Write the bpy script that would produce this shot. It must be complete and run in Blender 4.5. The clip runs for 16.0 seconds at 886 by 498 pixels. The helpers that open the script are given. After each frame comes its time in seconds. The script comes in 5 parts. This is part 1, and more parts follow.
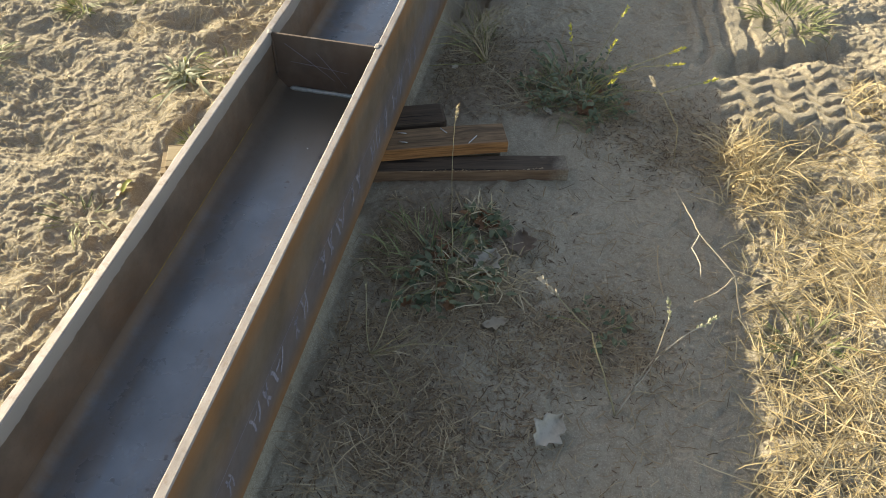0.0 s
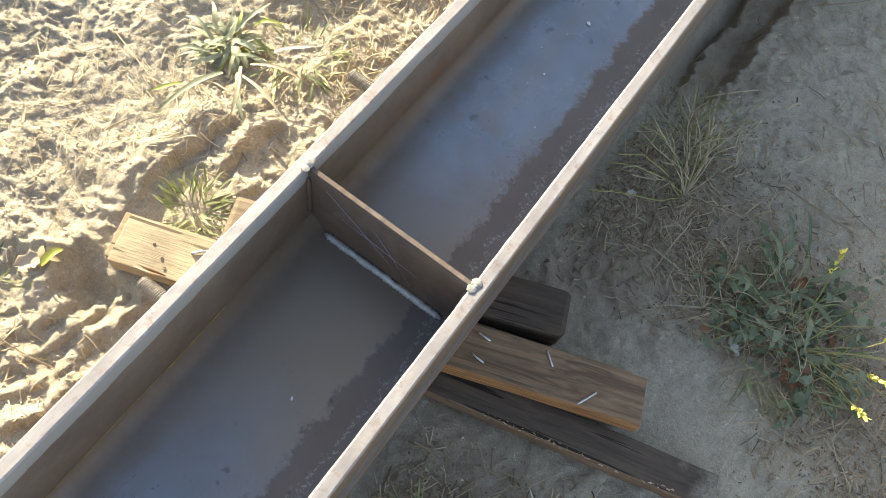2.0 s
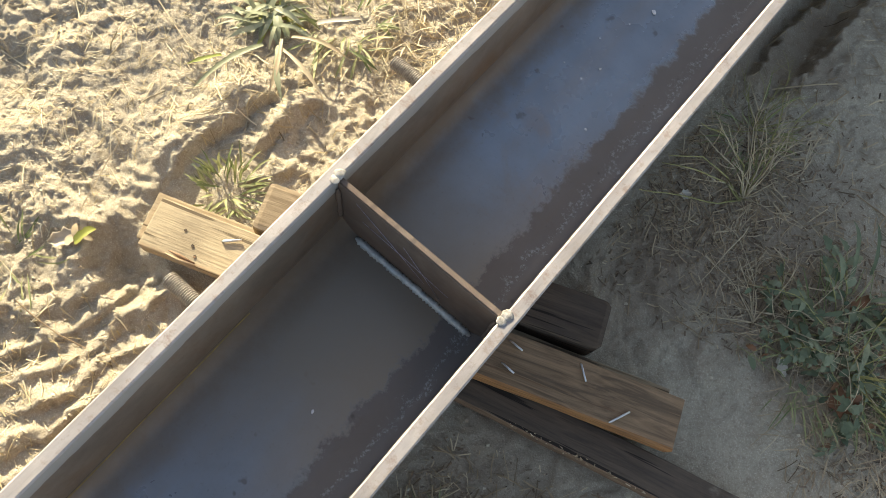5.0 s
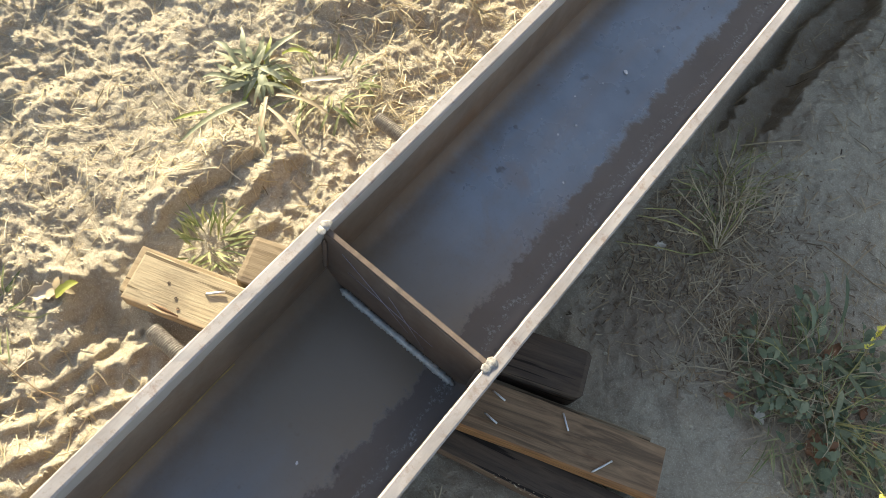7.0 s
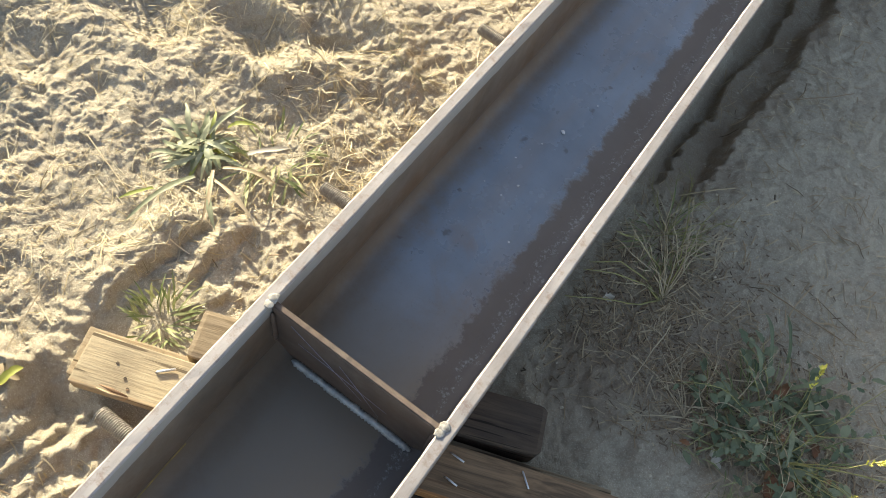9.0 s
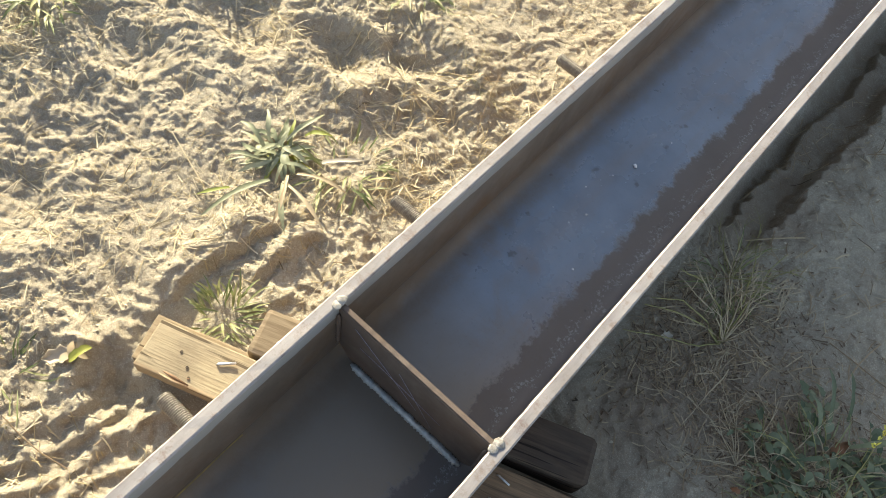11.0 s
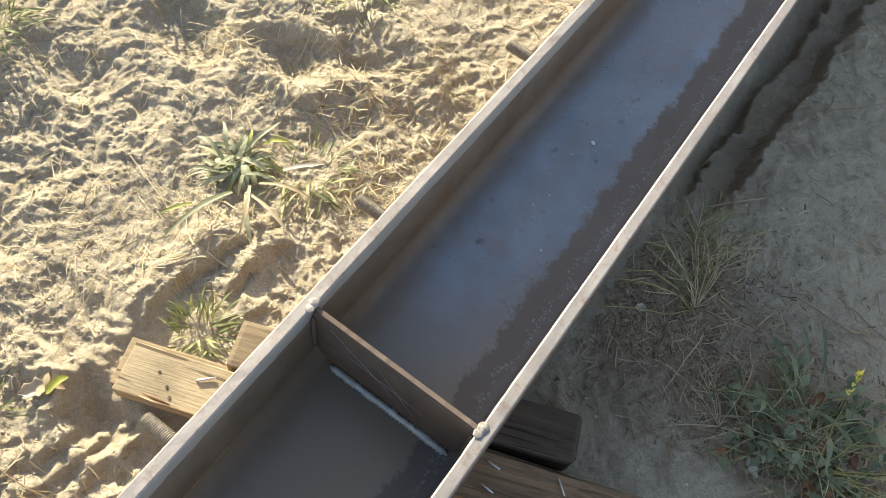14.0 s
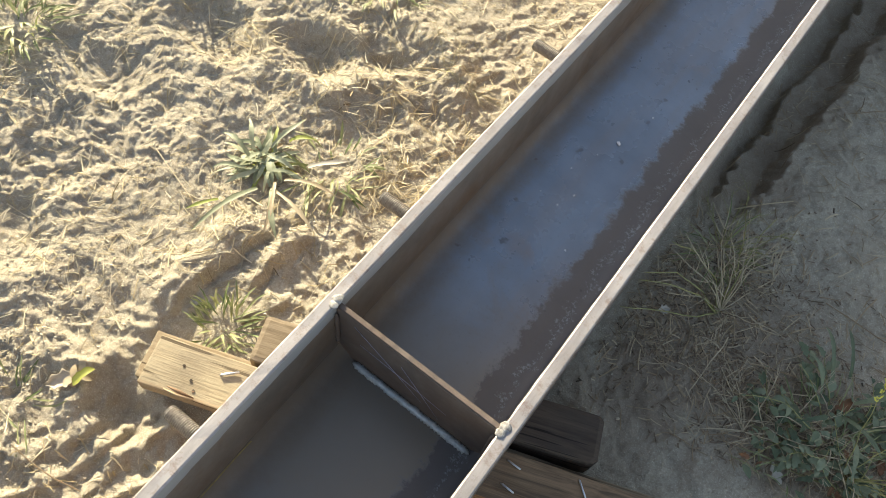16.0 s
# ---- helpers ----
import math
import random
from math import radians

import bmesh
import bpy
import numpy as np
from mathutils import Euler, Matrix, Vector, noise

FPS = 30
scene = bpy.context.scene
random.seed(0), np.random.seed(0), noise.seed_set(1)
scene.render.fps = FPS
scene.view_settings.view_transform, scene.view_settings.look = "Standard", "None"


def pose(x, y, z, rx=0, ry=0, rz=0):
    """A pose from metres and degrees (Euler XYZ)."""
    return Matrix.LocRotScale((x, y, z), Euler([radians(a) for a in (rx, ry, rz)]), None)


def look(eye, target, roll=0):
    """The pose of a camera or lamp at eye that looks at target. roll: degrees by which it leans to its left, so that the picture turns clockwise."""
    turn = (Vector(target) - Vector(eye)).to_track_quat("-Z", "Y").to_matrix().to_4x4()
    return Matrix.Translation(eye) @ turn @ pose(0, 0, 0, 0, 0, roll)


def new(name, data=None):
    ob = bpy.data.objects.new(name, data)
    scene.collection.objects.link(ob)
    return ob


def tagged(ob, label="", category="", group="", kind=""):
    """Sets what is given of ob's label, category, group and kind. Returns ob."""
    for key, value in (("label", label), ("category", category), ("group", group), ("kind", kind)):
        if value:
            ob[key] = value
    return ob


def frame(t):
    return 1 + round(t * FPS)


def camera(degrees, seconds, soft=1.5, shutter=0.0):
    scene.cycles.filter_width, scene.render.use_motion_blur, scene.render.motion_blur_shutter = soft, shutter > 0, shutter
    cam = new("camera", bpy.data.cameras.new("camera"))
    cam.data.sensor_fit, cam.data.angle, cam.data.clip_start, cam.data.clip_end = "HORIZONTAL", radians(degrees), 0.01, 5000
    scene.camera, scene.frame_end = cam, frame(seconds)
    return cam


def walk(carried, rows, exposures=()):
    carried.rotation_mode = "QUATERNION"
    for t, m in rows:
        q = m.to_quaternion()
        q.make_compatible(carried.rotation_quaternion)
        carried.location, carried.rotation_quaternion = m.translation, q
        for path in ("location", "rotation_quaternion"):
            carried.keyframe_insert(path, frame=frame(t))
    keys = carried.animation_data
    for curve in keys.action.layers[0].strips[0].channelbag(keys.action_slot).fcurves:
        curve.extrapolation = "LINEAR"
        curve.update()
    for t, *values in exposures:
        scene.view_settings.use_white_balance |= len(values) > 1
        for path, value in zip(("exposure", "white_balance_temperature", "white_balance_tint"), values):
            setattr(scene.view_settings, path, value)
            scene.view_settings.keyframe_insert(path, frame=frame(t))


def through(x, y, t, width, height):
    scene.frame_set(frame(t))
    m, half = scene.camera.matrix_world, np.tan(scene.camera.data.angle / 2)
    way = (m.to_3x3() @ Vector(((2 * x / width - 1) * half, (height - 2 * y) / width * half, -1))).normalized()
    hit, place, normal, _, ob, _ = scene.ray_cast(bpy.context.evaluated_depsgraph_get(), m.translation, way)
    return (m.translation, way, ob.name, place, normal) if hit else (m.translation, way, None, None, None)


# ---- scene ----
cam = camera(60.8, 16.0, 0.9)
PATH = [
    (0, (0.586, -1.499, 1.365), (0.34, -0.164, -0.104), 2.1),
    (0.5, (0.451, -1.081, 1.365), (0.224, 0.112, -0.224), 4.6),
    (1, (0.406, -0.702, 1.275), (0.152, 0.27, -0.455), 10.1),
    (1.5, (0.341, -0.472, 1.299), (0.02, 0.322, -0.508), 10.4),
    (2, (0.206, -0.361, 1.246), (-0.07, 0.432, -0.569), 18.3),
    (2.5, (0.148, -0.301, 1.246), (-0.161, 0.408, -0.599), 17.5),
    (3, (0.135, -0.267, 1.241), (-0.204, 0.287, -0.651), 11.1),
    (3.5, (0.143, -0.261, 1.23), (-0.16, 0.264, -0.676), 12.2),
    (4, (0.154, -0.253, 1.227), (-0.118, 0.325, -0.668), 15.9),
    (4.2, (0.149, -0.242, 1.231), (-0.104, 0.331, -0.669), 17.4),
    (6.3, (0.143, -0.248, 1.247), (-0.166, 0.384, -0.625), 15.3),
    (6.5, (0.147, -0.268, 1.247), (-0.166, 0.406, -0.61), 16.7),
    (7, (0.145, -0.264, 1.257), (-0.165, 0.459, -0.582), 17.6),
    (7.5, (0.15, -0.262, 1.26), (-0.157, 0.482, -0.571), 17.2),
    (8, (0.149, -0.259, 1.264), (-0.169, 0.499, -0.56), 15.8),
    (8.5, (0.153, -0.25, 1.268), (-0.155, 0.567, -0.532), 17.2),
    (9, (0.154, -0.248, 1.279), (-0.162, 0.635, -0.488), 17.8),
    (9.5, (0.154, -0.257, 1.28), (-0.187, 0.647, -0.472), 17.1),
    (10, (0.15, -0.273, 1.288), (-0.257, 0.609, -0.461), 15.5),
    (10.2, (0.142, -0.286, 1.278), (-0.315, 0.58, -0.466), 15.1),
    (12.3, (0.154, -0.283, 1.277), (-0.297, 0.573, -0.474), 16.1),
    (12.5, (0.153, -0.286, 1.279), (-0.289, 0.58, -0.469), 16.0),
    (13, (0.153, -0.279, 1.286), (-0.269, 0.622, -0.449), 15.5),
    (13.5, (0.155, -0.277, 1.287), (-0.257, 0.627, -0.449), 14.4),
    (14, (0.16, -0.287, 1.281), (-0.245, 0.61, -0.461), 13.2),
    (14.5, (0.168, -0.294, 1.283), (-0.238, 0.62, -0.449), 12.6),
    (15, (0.173, -0.295, 1.284), (-0.243, 0.626, -0.442), 12.2),
    (15.5, (0.177, -0.299, 1.279), (-0.246, 0.596, -0.459), 12.2),
    (16, (0.157, -0.291, 1.279), (-0.291, 0.573, -0.468), 11.3),
]
walk(cam, [(t, look(eye, target, roll)) for t, eye, target, roll in PATH],
     [(0.0, 1.11, 6900, 12.5), (0.5, 1.23, 6600, 11.5), (1.0, 1.46, 6550, 11.5), (1.5, 1.80, 6550, 11.5), (2.0, 1.88, 6550, 12), (2.5, 1.88, 6650, 12), (3.0, 1.74, 6850, 12.5), (3.5, 1.57, 6900, 12.5),
      (4.0, 1.56, 6900, 12.5), (6.5, 1.55, 6700, 12), (9.0, 1.50, 6600, 11.5), (16.0, 1.48, 6600, 11.5)])

# ---------------------------------------------------------------- light
SUN_WAY = Vector((-0.805, 0.478, 0.3220)).normalized()      # from the place towards the sun
world = bpy.data.worlds.new("clear_sky")
scene.world = world
world.use_nodes = True
wn = world.node_tree.nodes
sky = wn.new("ShaderNodeTexSky")
sky.sky_type = "NISHITA"
sky.sun_disc = False
sky.sun_elevation = math.asin(SUN_WAY.z)
sky.sun_rotation = math.atan2(SUN_WAY.x, SUN_WAY.y)
sky.air_density, sky.dust_density, sky.ozone_density = 1.0, 1.6, 0.8
haze = wn.new("ShaderNodeHueSaturation")
haze.inputs["Saturation"].default_value = 0.87
world.node_tree.links.new(sky.outputs[0], haze.inputs["Color"])
world.node_tree.links.new(haze.outputs[0], wn["Background"].inputs[0])
wn["Background"].inputs[1].default_value = 0.119

sun = new("sun", bpy.data.lights.new("sun", "SUN"))
sun.data.energy, sun.data.angle, sun.data.color = 5.0, radians(0.53), (1.0, 0.917, 0.67)
sun.matrix_world = look(SUN_WAY * 30, (0, 0, 0))


# ---------------------------------------------------------------- materials
class Mat:
    """A node material with a few shorthand nodes."""

    def __init__(self, name, rough=0.8, metal=0.0, spec=0.5):
        self.m = bpy.data.materials.new(name)
        self.m.use_nodes = True
        self.t = self.m.node_tree
        self.b = self.t.nodes["Principled BSDF"]
        self.b.inputs["Roughness"].default_value = rough
        self.b.inputs["Metallic"].default_value = metal
        self.b.inputs["Specular IOR Level"].default_value = spec
        self.co = self.t.nodes.new("ShaderNodeTexCoord").outputs["Object"]

    def node(self, kind, **put):
        n = self.t.nodes.new(kind)
        for k, v in put.items():
            if isinstance(v, bpy.types.NodeSocket):
                self.t.links.new(v, n.inputs[k])
            else:
                n.inputs[k].default_value = v
        return n

    def link(self, a, b):
        self.t.links.new(a, b)

    def mapped(self, scale, turn=(0, 0, 0)):
        n = self.t.nodes.new("ShaderNodeMapping")
        n.inputs["Scale"].default_value = scale
        n.inputs["Rotation"].default_value = turn
        self.link(self.co, n.inputs["Vector"])
        return n.outputs[0]

    def noise(self, scale, detail=4, rough=0.6, vec=None, warp=0.0):
        n = self.node("ShaderNodeTexNoise", Scale=scale, Detail=detail, Roughness=rough, Distortion=warp)
        self.link(vec or self.co, n.inputs["Vector"])
        return n.outputs["Fac"]

    def ramp(self, fac, *stops):
        n = self.t.nodes.new("ShaderNodeValToRGB")
        while len(n.color_ramp.elements) < len(stops):
            n.color_ramp.elements.new(0.5)
        for e, (p, c) in zip(n.color_ramp.elements, stops):
            e.position = p
            e.color = (c, c, c, 1) if isinstance(c, (int, float)) else (*c, 1)
        self.link(fac, n.inputs[0])
        return n.outputs[0]

    def mix(self, fac, a, b, mode="MIX"):
        n = self.t.nodes.new("ShaderNodeMix")
        n.data_type, n.blend_type = "RGBA", mode
        for k, v in ((0, fac), (6, a), (7, b)):
            if isinstance(v, bpy.types.NodeSocket):
                self.link(v, n.inputs[k])
            elif isinstance(v, (int, float)):
                n.inputs[k].default_value = v if k == 0 else (v, v, v, 1)
            else:
                n.inputs[k].default_value = (*v, 1)
        return n.outputs[2]

    def math(self, op, a, b=0.0):
        n = self.t.nodes.new("ShaderNodeMath")
        n.operation = op
        for s, v in zip(n.inputs, (a, b)):
            if isinstance(v, bpy.types.NodeSocket):
                self.link(v, s)
            else:
                s.default_value = v
        return n.outputs[0]

    def axis(self, name):
        n = self.t.nodes.new("ShaderNodeSeparateXYZ")
        self.link(self.co, n.inputs[0])
        return n.outputs[name]

    def random(self):
        return self.t.nodes.new("ShaderNodeObjectInfo").outputs["Random"]

    def island(self):
        return self.t.nodes.new("ShaderNodeNewGeometry").outputs["Random Per Island"]

    def out(self, color=None, rough=None, metal=None, bump=None, strength=0.4, far=0.002):
        for v, k in ((color, "Base Color"), (rough, "Roughness"), (metal, "Metallic")):
            if isinstance(v, bpy.types.NodeSocket):
                self.link(v, self.b.inputs[k])
            elif v is not None:
                self.b.inputs[k].default_value = (*v, 1) if k == "Base Color" else v
        if bump is not None:
            n = self.node("ShaderNodeBump", Strength=strength, Distance=far, Height=bump)
            self.link(n.outputs[0], self.b.inputs["Normal"])
        return self.m


def make_sand():
    m = Mat("dry_sand", 0.95, 0, 0.15)
    big = m.ramp(m.noise(2.2, 3), (0.3, (0.425, 0.370, 0.272)), (0.7, (0.525, 0.466, 0.350)))
    mid = m.mix(m.ramp(m.noise(17, 5, 0.7), (0.35, 0.0), (0.72, 0.7)), big, (0.345, 0.29, 0.212))
    grit = m.mix(m.ramp(m.noise(240, 3, 0.8), (0.50, 0.0), (0.66, 0.7)), mid, (0.235, 0.19, 0.135))
    grit = m.mix(m.ramp(m.noise(100, 4, 0.75), (0.50, 0.0), (0.62, 0.5)), grit, (0.27, 0.215, 0.155))
    pale = m.mix(m.ramp(m.noise(480, 2, 0.8), (0.54, 0.0), (0.64, 0.85)), grit, (0.68, 0.615, 0.475))
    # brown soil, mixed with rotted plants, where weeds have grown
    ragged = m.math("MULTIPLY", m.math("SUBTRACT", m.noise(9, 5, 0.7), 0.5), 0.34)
    # the last four patches paint the beam's shade into the sand of the rut
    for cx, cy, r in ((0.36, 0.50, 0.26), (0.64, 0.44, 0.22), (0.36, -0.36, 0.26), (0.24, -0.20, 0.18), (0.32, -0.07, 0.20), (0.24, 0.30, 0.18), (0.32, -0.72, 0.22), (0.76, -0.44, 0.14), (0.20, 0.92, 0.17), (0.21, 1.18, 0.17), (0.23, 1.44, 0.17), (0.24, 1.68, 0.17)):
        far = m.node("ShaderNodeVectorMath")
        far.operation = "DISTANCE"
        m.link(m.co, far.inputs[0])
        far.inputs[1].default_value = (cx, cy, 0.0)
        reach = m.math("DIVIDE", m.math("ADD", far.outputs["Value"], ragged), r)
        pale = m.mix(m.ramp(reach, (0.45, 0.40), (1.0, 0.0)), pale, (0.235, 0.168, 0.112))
    h = m.math("ADD", m.math("MULTIPLY", m.noise(90, 5, 0.75), 0.8), m.math("MULTIPLY", m.noise(260, 3, 0.8), 0.95))
    h = m.math("ADD", h, m.math("MULTIPLY", m.noise(800, 2, 0.7), 0.22))
    return m.out(pale, bump=h, strength=1.0, far=0.0060)


def make_scale(name, rust, gloss_low, gloss_high, band=False, a=(0.105, 0.082, 0.066), b=(0.182, 0.147, 0.120), metal=0.15, cleaned=False, rusted=(0.185, 0.115, 0.068)):
    """Hot-rolled steel: mill scale with rust and dust."""
    m = Mat(name, 0.4, 0.0, 0.5)
    along = m.mapped((6, 0.6, 6))
    base = m.ramp(m.noise(9, 5, 0.65), (0.3, a), (0.7, b))
    streak = m.mix(m.ramp(m.noise(3.0, 4, 0.6, along), (0.42, 0.0), (0.75, 0.5)), base, (0.20, 0.15, 0.11))
    rf = m.ramp(m.noise(5.5, 6, 0.7, warp=0.4), (0.62 - rust, 0.0), (0.86 - rust, 0.85))
    col = m.mix(rf, streak, rusted)
    col = m.mix(m.ramp(m.noise(150, 3, 0.7), (0.60, 0.0), (0.75, 0.3)), col, (0.06, 0.05, 0.045))
    rough = m.math("ADD", m.ramp(m.noise(12, 4), (0.3, gloss_low), (0.7, gloss_high)), m.math("MULTIPLY", rf, 0.25))
    if cleaned:
        # a strip along the upper edge ground bright, with a ragged limit, and orange rust towards both edges outside
        z = m.axis("Z")
        lim = m.math("ADD", z, m.math("MULTIPLY", m.math("SUBTRACT", m.noise(18, 4, 0.7, m.mapped((1, 0.5, 1))), 0.5), 0.02))
        inside = m.math("LESS_THAN", m.math("ABSOLUTE", m.axis("X")), 0.14)
        strip = m.math("MULTIPLY", m.ramp(m.math("MULTIPLY", m.math("SUBTRACT", lim, 0.260), 60), (0.50, 0.0), (0.62, 0.85)), inside)
        col = m.mix(strip, col, (0.36, 0.35, 0.33))
        out = m.math("SUBTRACT", 1.0, inside)
        brim = m.ramp(m.math("ABSOLUTE", m.math("SUBTRACT", lim, 0.15)), (0.085, 0.0), (0.14, 0.9))
        col = m.mix(m.math("MULTIPLY", brim, out), col, (0.30, 0.155, 0.065))
        dusky = m.ramp(m.math("ABSOLUTE", m.math("SUBTRACT", lim, 0.10)), (0.03, 0.55), (0.09, 0.0))
        col = m.mix(m.math("MULTIPLY", dusky, out), col, (0.155, 0.145, 0.17))
    if band:
        # a jagged film of dull scale along one side of the web, with pale flecks at the root of the flange
        x = m.axis("X")
        edge = m.math("ADD", x, m.math("MULTIPLY", m.math("SUBTRACT", m.noise(26, 6, 0.75), 0.5), 0.085))
        film = m.ramp(m.math("MULTIPLY", m.math("SUBTRACT", edge, 0.055), 40), (0.12, 0.0), (0.6, 1.0))
        col = m.mix(m.math("MULTIPLY", film, 0.8), col, (0.095, 0.083, 0.075))
        rough = m.math("ADD", rough, m.math("MULTIPLY", film, 0.4))
        near = m.math("SUBTRACT", 1.0, m.math("MULTIPLY", m.math("ABSOLUTE", m.math("SUBTRACT", edge, 0.106)), 130))
        fleck = m.math("MULTIPLY", m.math("MAXIMUM", near, 0.0), m.ramp(m.noise(190, 3, 0.8), (0.50, 0.0), (0.60, 1.0)))
        col = m.mix(m.math("MINIMUM", m.math("MULTIPLY", fleck, 0.55), 0.45), col, (0.30, 0.34, 0.37))
        spot = m.ramp(m.noise(34, 2, 0.5), (0.70, 0.0), (0.74, 0.7))
        col = m.mix(spot, col, (0.055, 0.052, 0.052))
        # browner and duller beside the cross plate, farther out on its near side
        y = m.axis("Y")
        reach = m.math("ADD", m.math("ABSOLUTE", m.math("ADD", y, 0.075)), m.math("MULTIPLY", m.math("SUBTRACT", m.noise(7, 4, 0.6), 0.5), 0.16))
        brown_zone = m.math("MULTIPLY", m.ramp(reach, (0.10, 0.9), (0.36, 0.0)), m.math("SUBTRACT", 1.0, film))
        col = m.mix(brown_zone, col, (0.165, 0.140, 0.105))
        rough = m.math("ADD", rough, m.math("MULTIPLY", brown_zone, 0.16))
        # towards the other side the scale is browner
        tan = m.ramp(m.math("MULTIPLY", m.math("ADD", edge, 0.135), 12), (0.1, 0.85), (0.75, 0.0))
        col = m.mix(tan, col, (0.172, 0.138, 0.103))
        rough = m.math("ADD", rough, m.math("MULTIPLY", tan, 0.5))
    h = m.math("ADD", m.noise(60, 4, 0.7), m.math("MULTIPLY", m.noise(300, 2), 0.3))
    return m.out(col, rough, metal, h, 0.12, 0.001)


def make_edge():
    m = Mat("ground_flange_edge", 0.55, 0.0, 0.5)
    c = m.ramp(m.noise(14, 5, 0.7, m.mapped((3, 0.7, 3))), (0.3, (0.225, 0.203, 0.190)), (0.7, (0.36, 0.333, 0.315)))
    c = m.mix(m.ramp(m.noise(45, 4, 0.8), (0.52, 0.0), (0.68, 0.7)), c, (0.19, 0.13, 0.10))
    h = m.math("ADD", m.noise(120, 4, 0.8), m.noise(24, 3))
    return m.out(c, m.ramp(m.noise(40, 3), (0.3, 0.42), (0.7, 0.7)), 0.25, h, 0.35, 0.0012)


def make_wood(name, a, b, dark, dirt=0.4, rough=0.85, soil=(0.10, 0.08, 0.062), sawn=False, sanded=False, lit_end=False):
    m = Mat(name, rough, 0, 0.2)
    v = m.mapped((1.2, 16, 16))
    grain = m.noise(6, 5, 0.65, v, 0.6)
    fine = m.noise(11, 4, 0.7, m.mapped((0.8, 22, 22)), 0.4)
    c = m.ramp(grain, (0.34, a), (0.64, b))
    c = m.mix(m.ramp(fine, (0.54, 0.0), (0.70, 0.38)), c, dark)
    crack = m.noise(3.2, 3, 0.55, m.mapped((0.9, 30, 30)), 0.3)
    c = m.mix(m.ramp(crack, (0.615, 0.0), (0.645, 0.85)), c, tuple(0.5 * v for v in dark))
    c = m.mix(m.ramp(m.noise(7, 5, 0.7), (0.5, 0.0), (0.78, dirt)), c, soil)
    if sawn:
        # redder wood, with shade painted in, towards one end; a clean sawn orange side
        streaks = m.noise(5, 5, 0.7, m.mapped((1.0, 13, 13)), 1.2)
        old = m.ramp(m.math("ADD", m.axis("X"), m.math("MULTIPLY", m.noise(5, 4, 0.7), 0.16)), (0.03, 0.0), (0.17, 0.85))
        c = m.mix(old, c, m.mix(m.ramp(streaks, (0.38, 0.0), (0.60, 1.0)), (0.095, 0.056, 0.033), (0.285, 0.170, 0.092)))
        side = m.math("LESS_THAN", m.axis("Y"), -0.0375)
        fresh = m.ramp(m.math("ADD", m.axis("X"), m.math("MULTIPLY", m.noise(6, 3), 0.1)), (0.0, 0.2), (0.12, 0.88))
        c = m.mix(m.math("MULTIPLY", side, fresh), c, m.mix(m.ramp(fine, (0.4, 0.0), (0.62, 1.0)), (0.43, 0.205, 0.075), (0.20, 0.092, 0.036)))
    if sanded:
        # a rubbed brown edge, and dry sand strewn over one end
        side = m.math("LESS_THAN", m.axis("Y"), -0.0275)
        c = m.mix(m.math("MULTIPLY", side, 0.8), c, m.mix(m.ramp(grain, (0.35, 0.0), (0.65, 1.0)), (0.15, 0.09, 0.055), (0.27, 0.17, 0.10)))
        end = m.ramp(m.math("ADD", m.axis("X"), m.math("MULTIPLY", m.math("SUBTRACT", m.noise(13, 5, 0.7), 0.5), 0.30)), (0.22, 0.0), (0.32, 0.7))
        c = m.mix(end, c, m.ramp(m.noise(200, 3, 0.7), (0.4, (0.22, 0.19, 0.145)), (0.6, (0.40, 0.35, 0.265))))
    if lit_end:
        # one end painted paler, for the sun that falls on it beyond the beam
        pale = m.ramp(m.math("ADD", m.axis("X"), m.math("MULTIPLY", m.noise(6, 4, 0.7), 0.12)), (0.0, 0.9), (0.14, 0.0))
        c = m.mix(pale, c, m.mix(m.ramp(grain, (0.35, 0.0), (0.65, 1.0)), (0.155, 0.118, 0.075), (0.27, 0.215, 0.145)))
    h = m.math("ADD", fine, grain)
    return m.out(c, None, None, h, 0.45, 0.0022)


def make_plain(name, a, b, scale=40, rough=0.7, metal=0.0, bump=0.3, per="", spec=0.4):
    m = Mat(name, rough, metal, spec)
    c = m.ramp(m.noise(scale, 4, 0.65), (0.3, a), (0.7, b))
    if per:
        f = m.island() if per == "island" else m.random()
        c = m.mix(1.0, c, m.ramp(f, (0.0, 0.6), (1.0, 1.25)), "MULTIPLY")
    return m.out(c, None, None, m.noise(scale * 5, 3), bump, 0.001)


def make_leaf(name, a, b, per="random", through=0.25):
    """Foliage: two greens, veins, some light shining through."""
    m = Mat(name, 0.55, 0, 0.3)
    f = m.island() if per == "island" else m.random()
    c = m.mix(f, a, b)
    c = m.mix(m.ramp(m.noise(60, 4, 0.7), (0.5, 0.0), (0.75, 0.5)), c, tuple(0.55 * v for v in a))
    m.out(c, None, None, m.noise(180, 3), 0.3, 0.001)
    tr = m.node("ShaderNodeBsdfTranslucent", Color=c)
    mx = m.node("ShaderNodeMixShader")
    mx.inputs[0].default_value = through
    m.link(m.b.outputs[0], mx.inputs[1])
    m.link(tr.outputs[0], mx.inputs[2])
    m.link(mx.outputs[0], m.t.nodes["Material Output"].inputs[0])
    return m.m


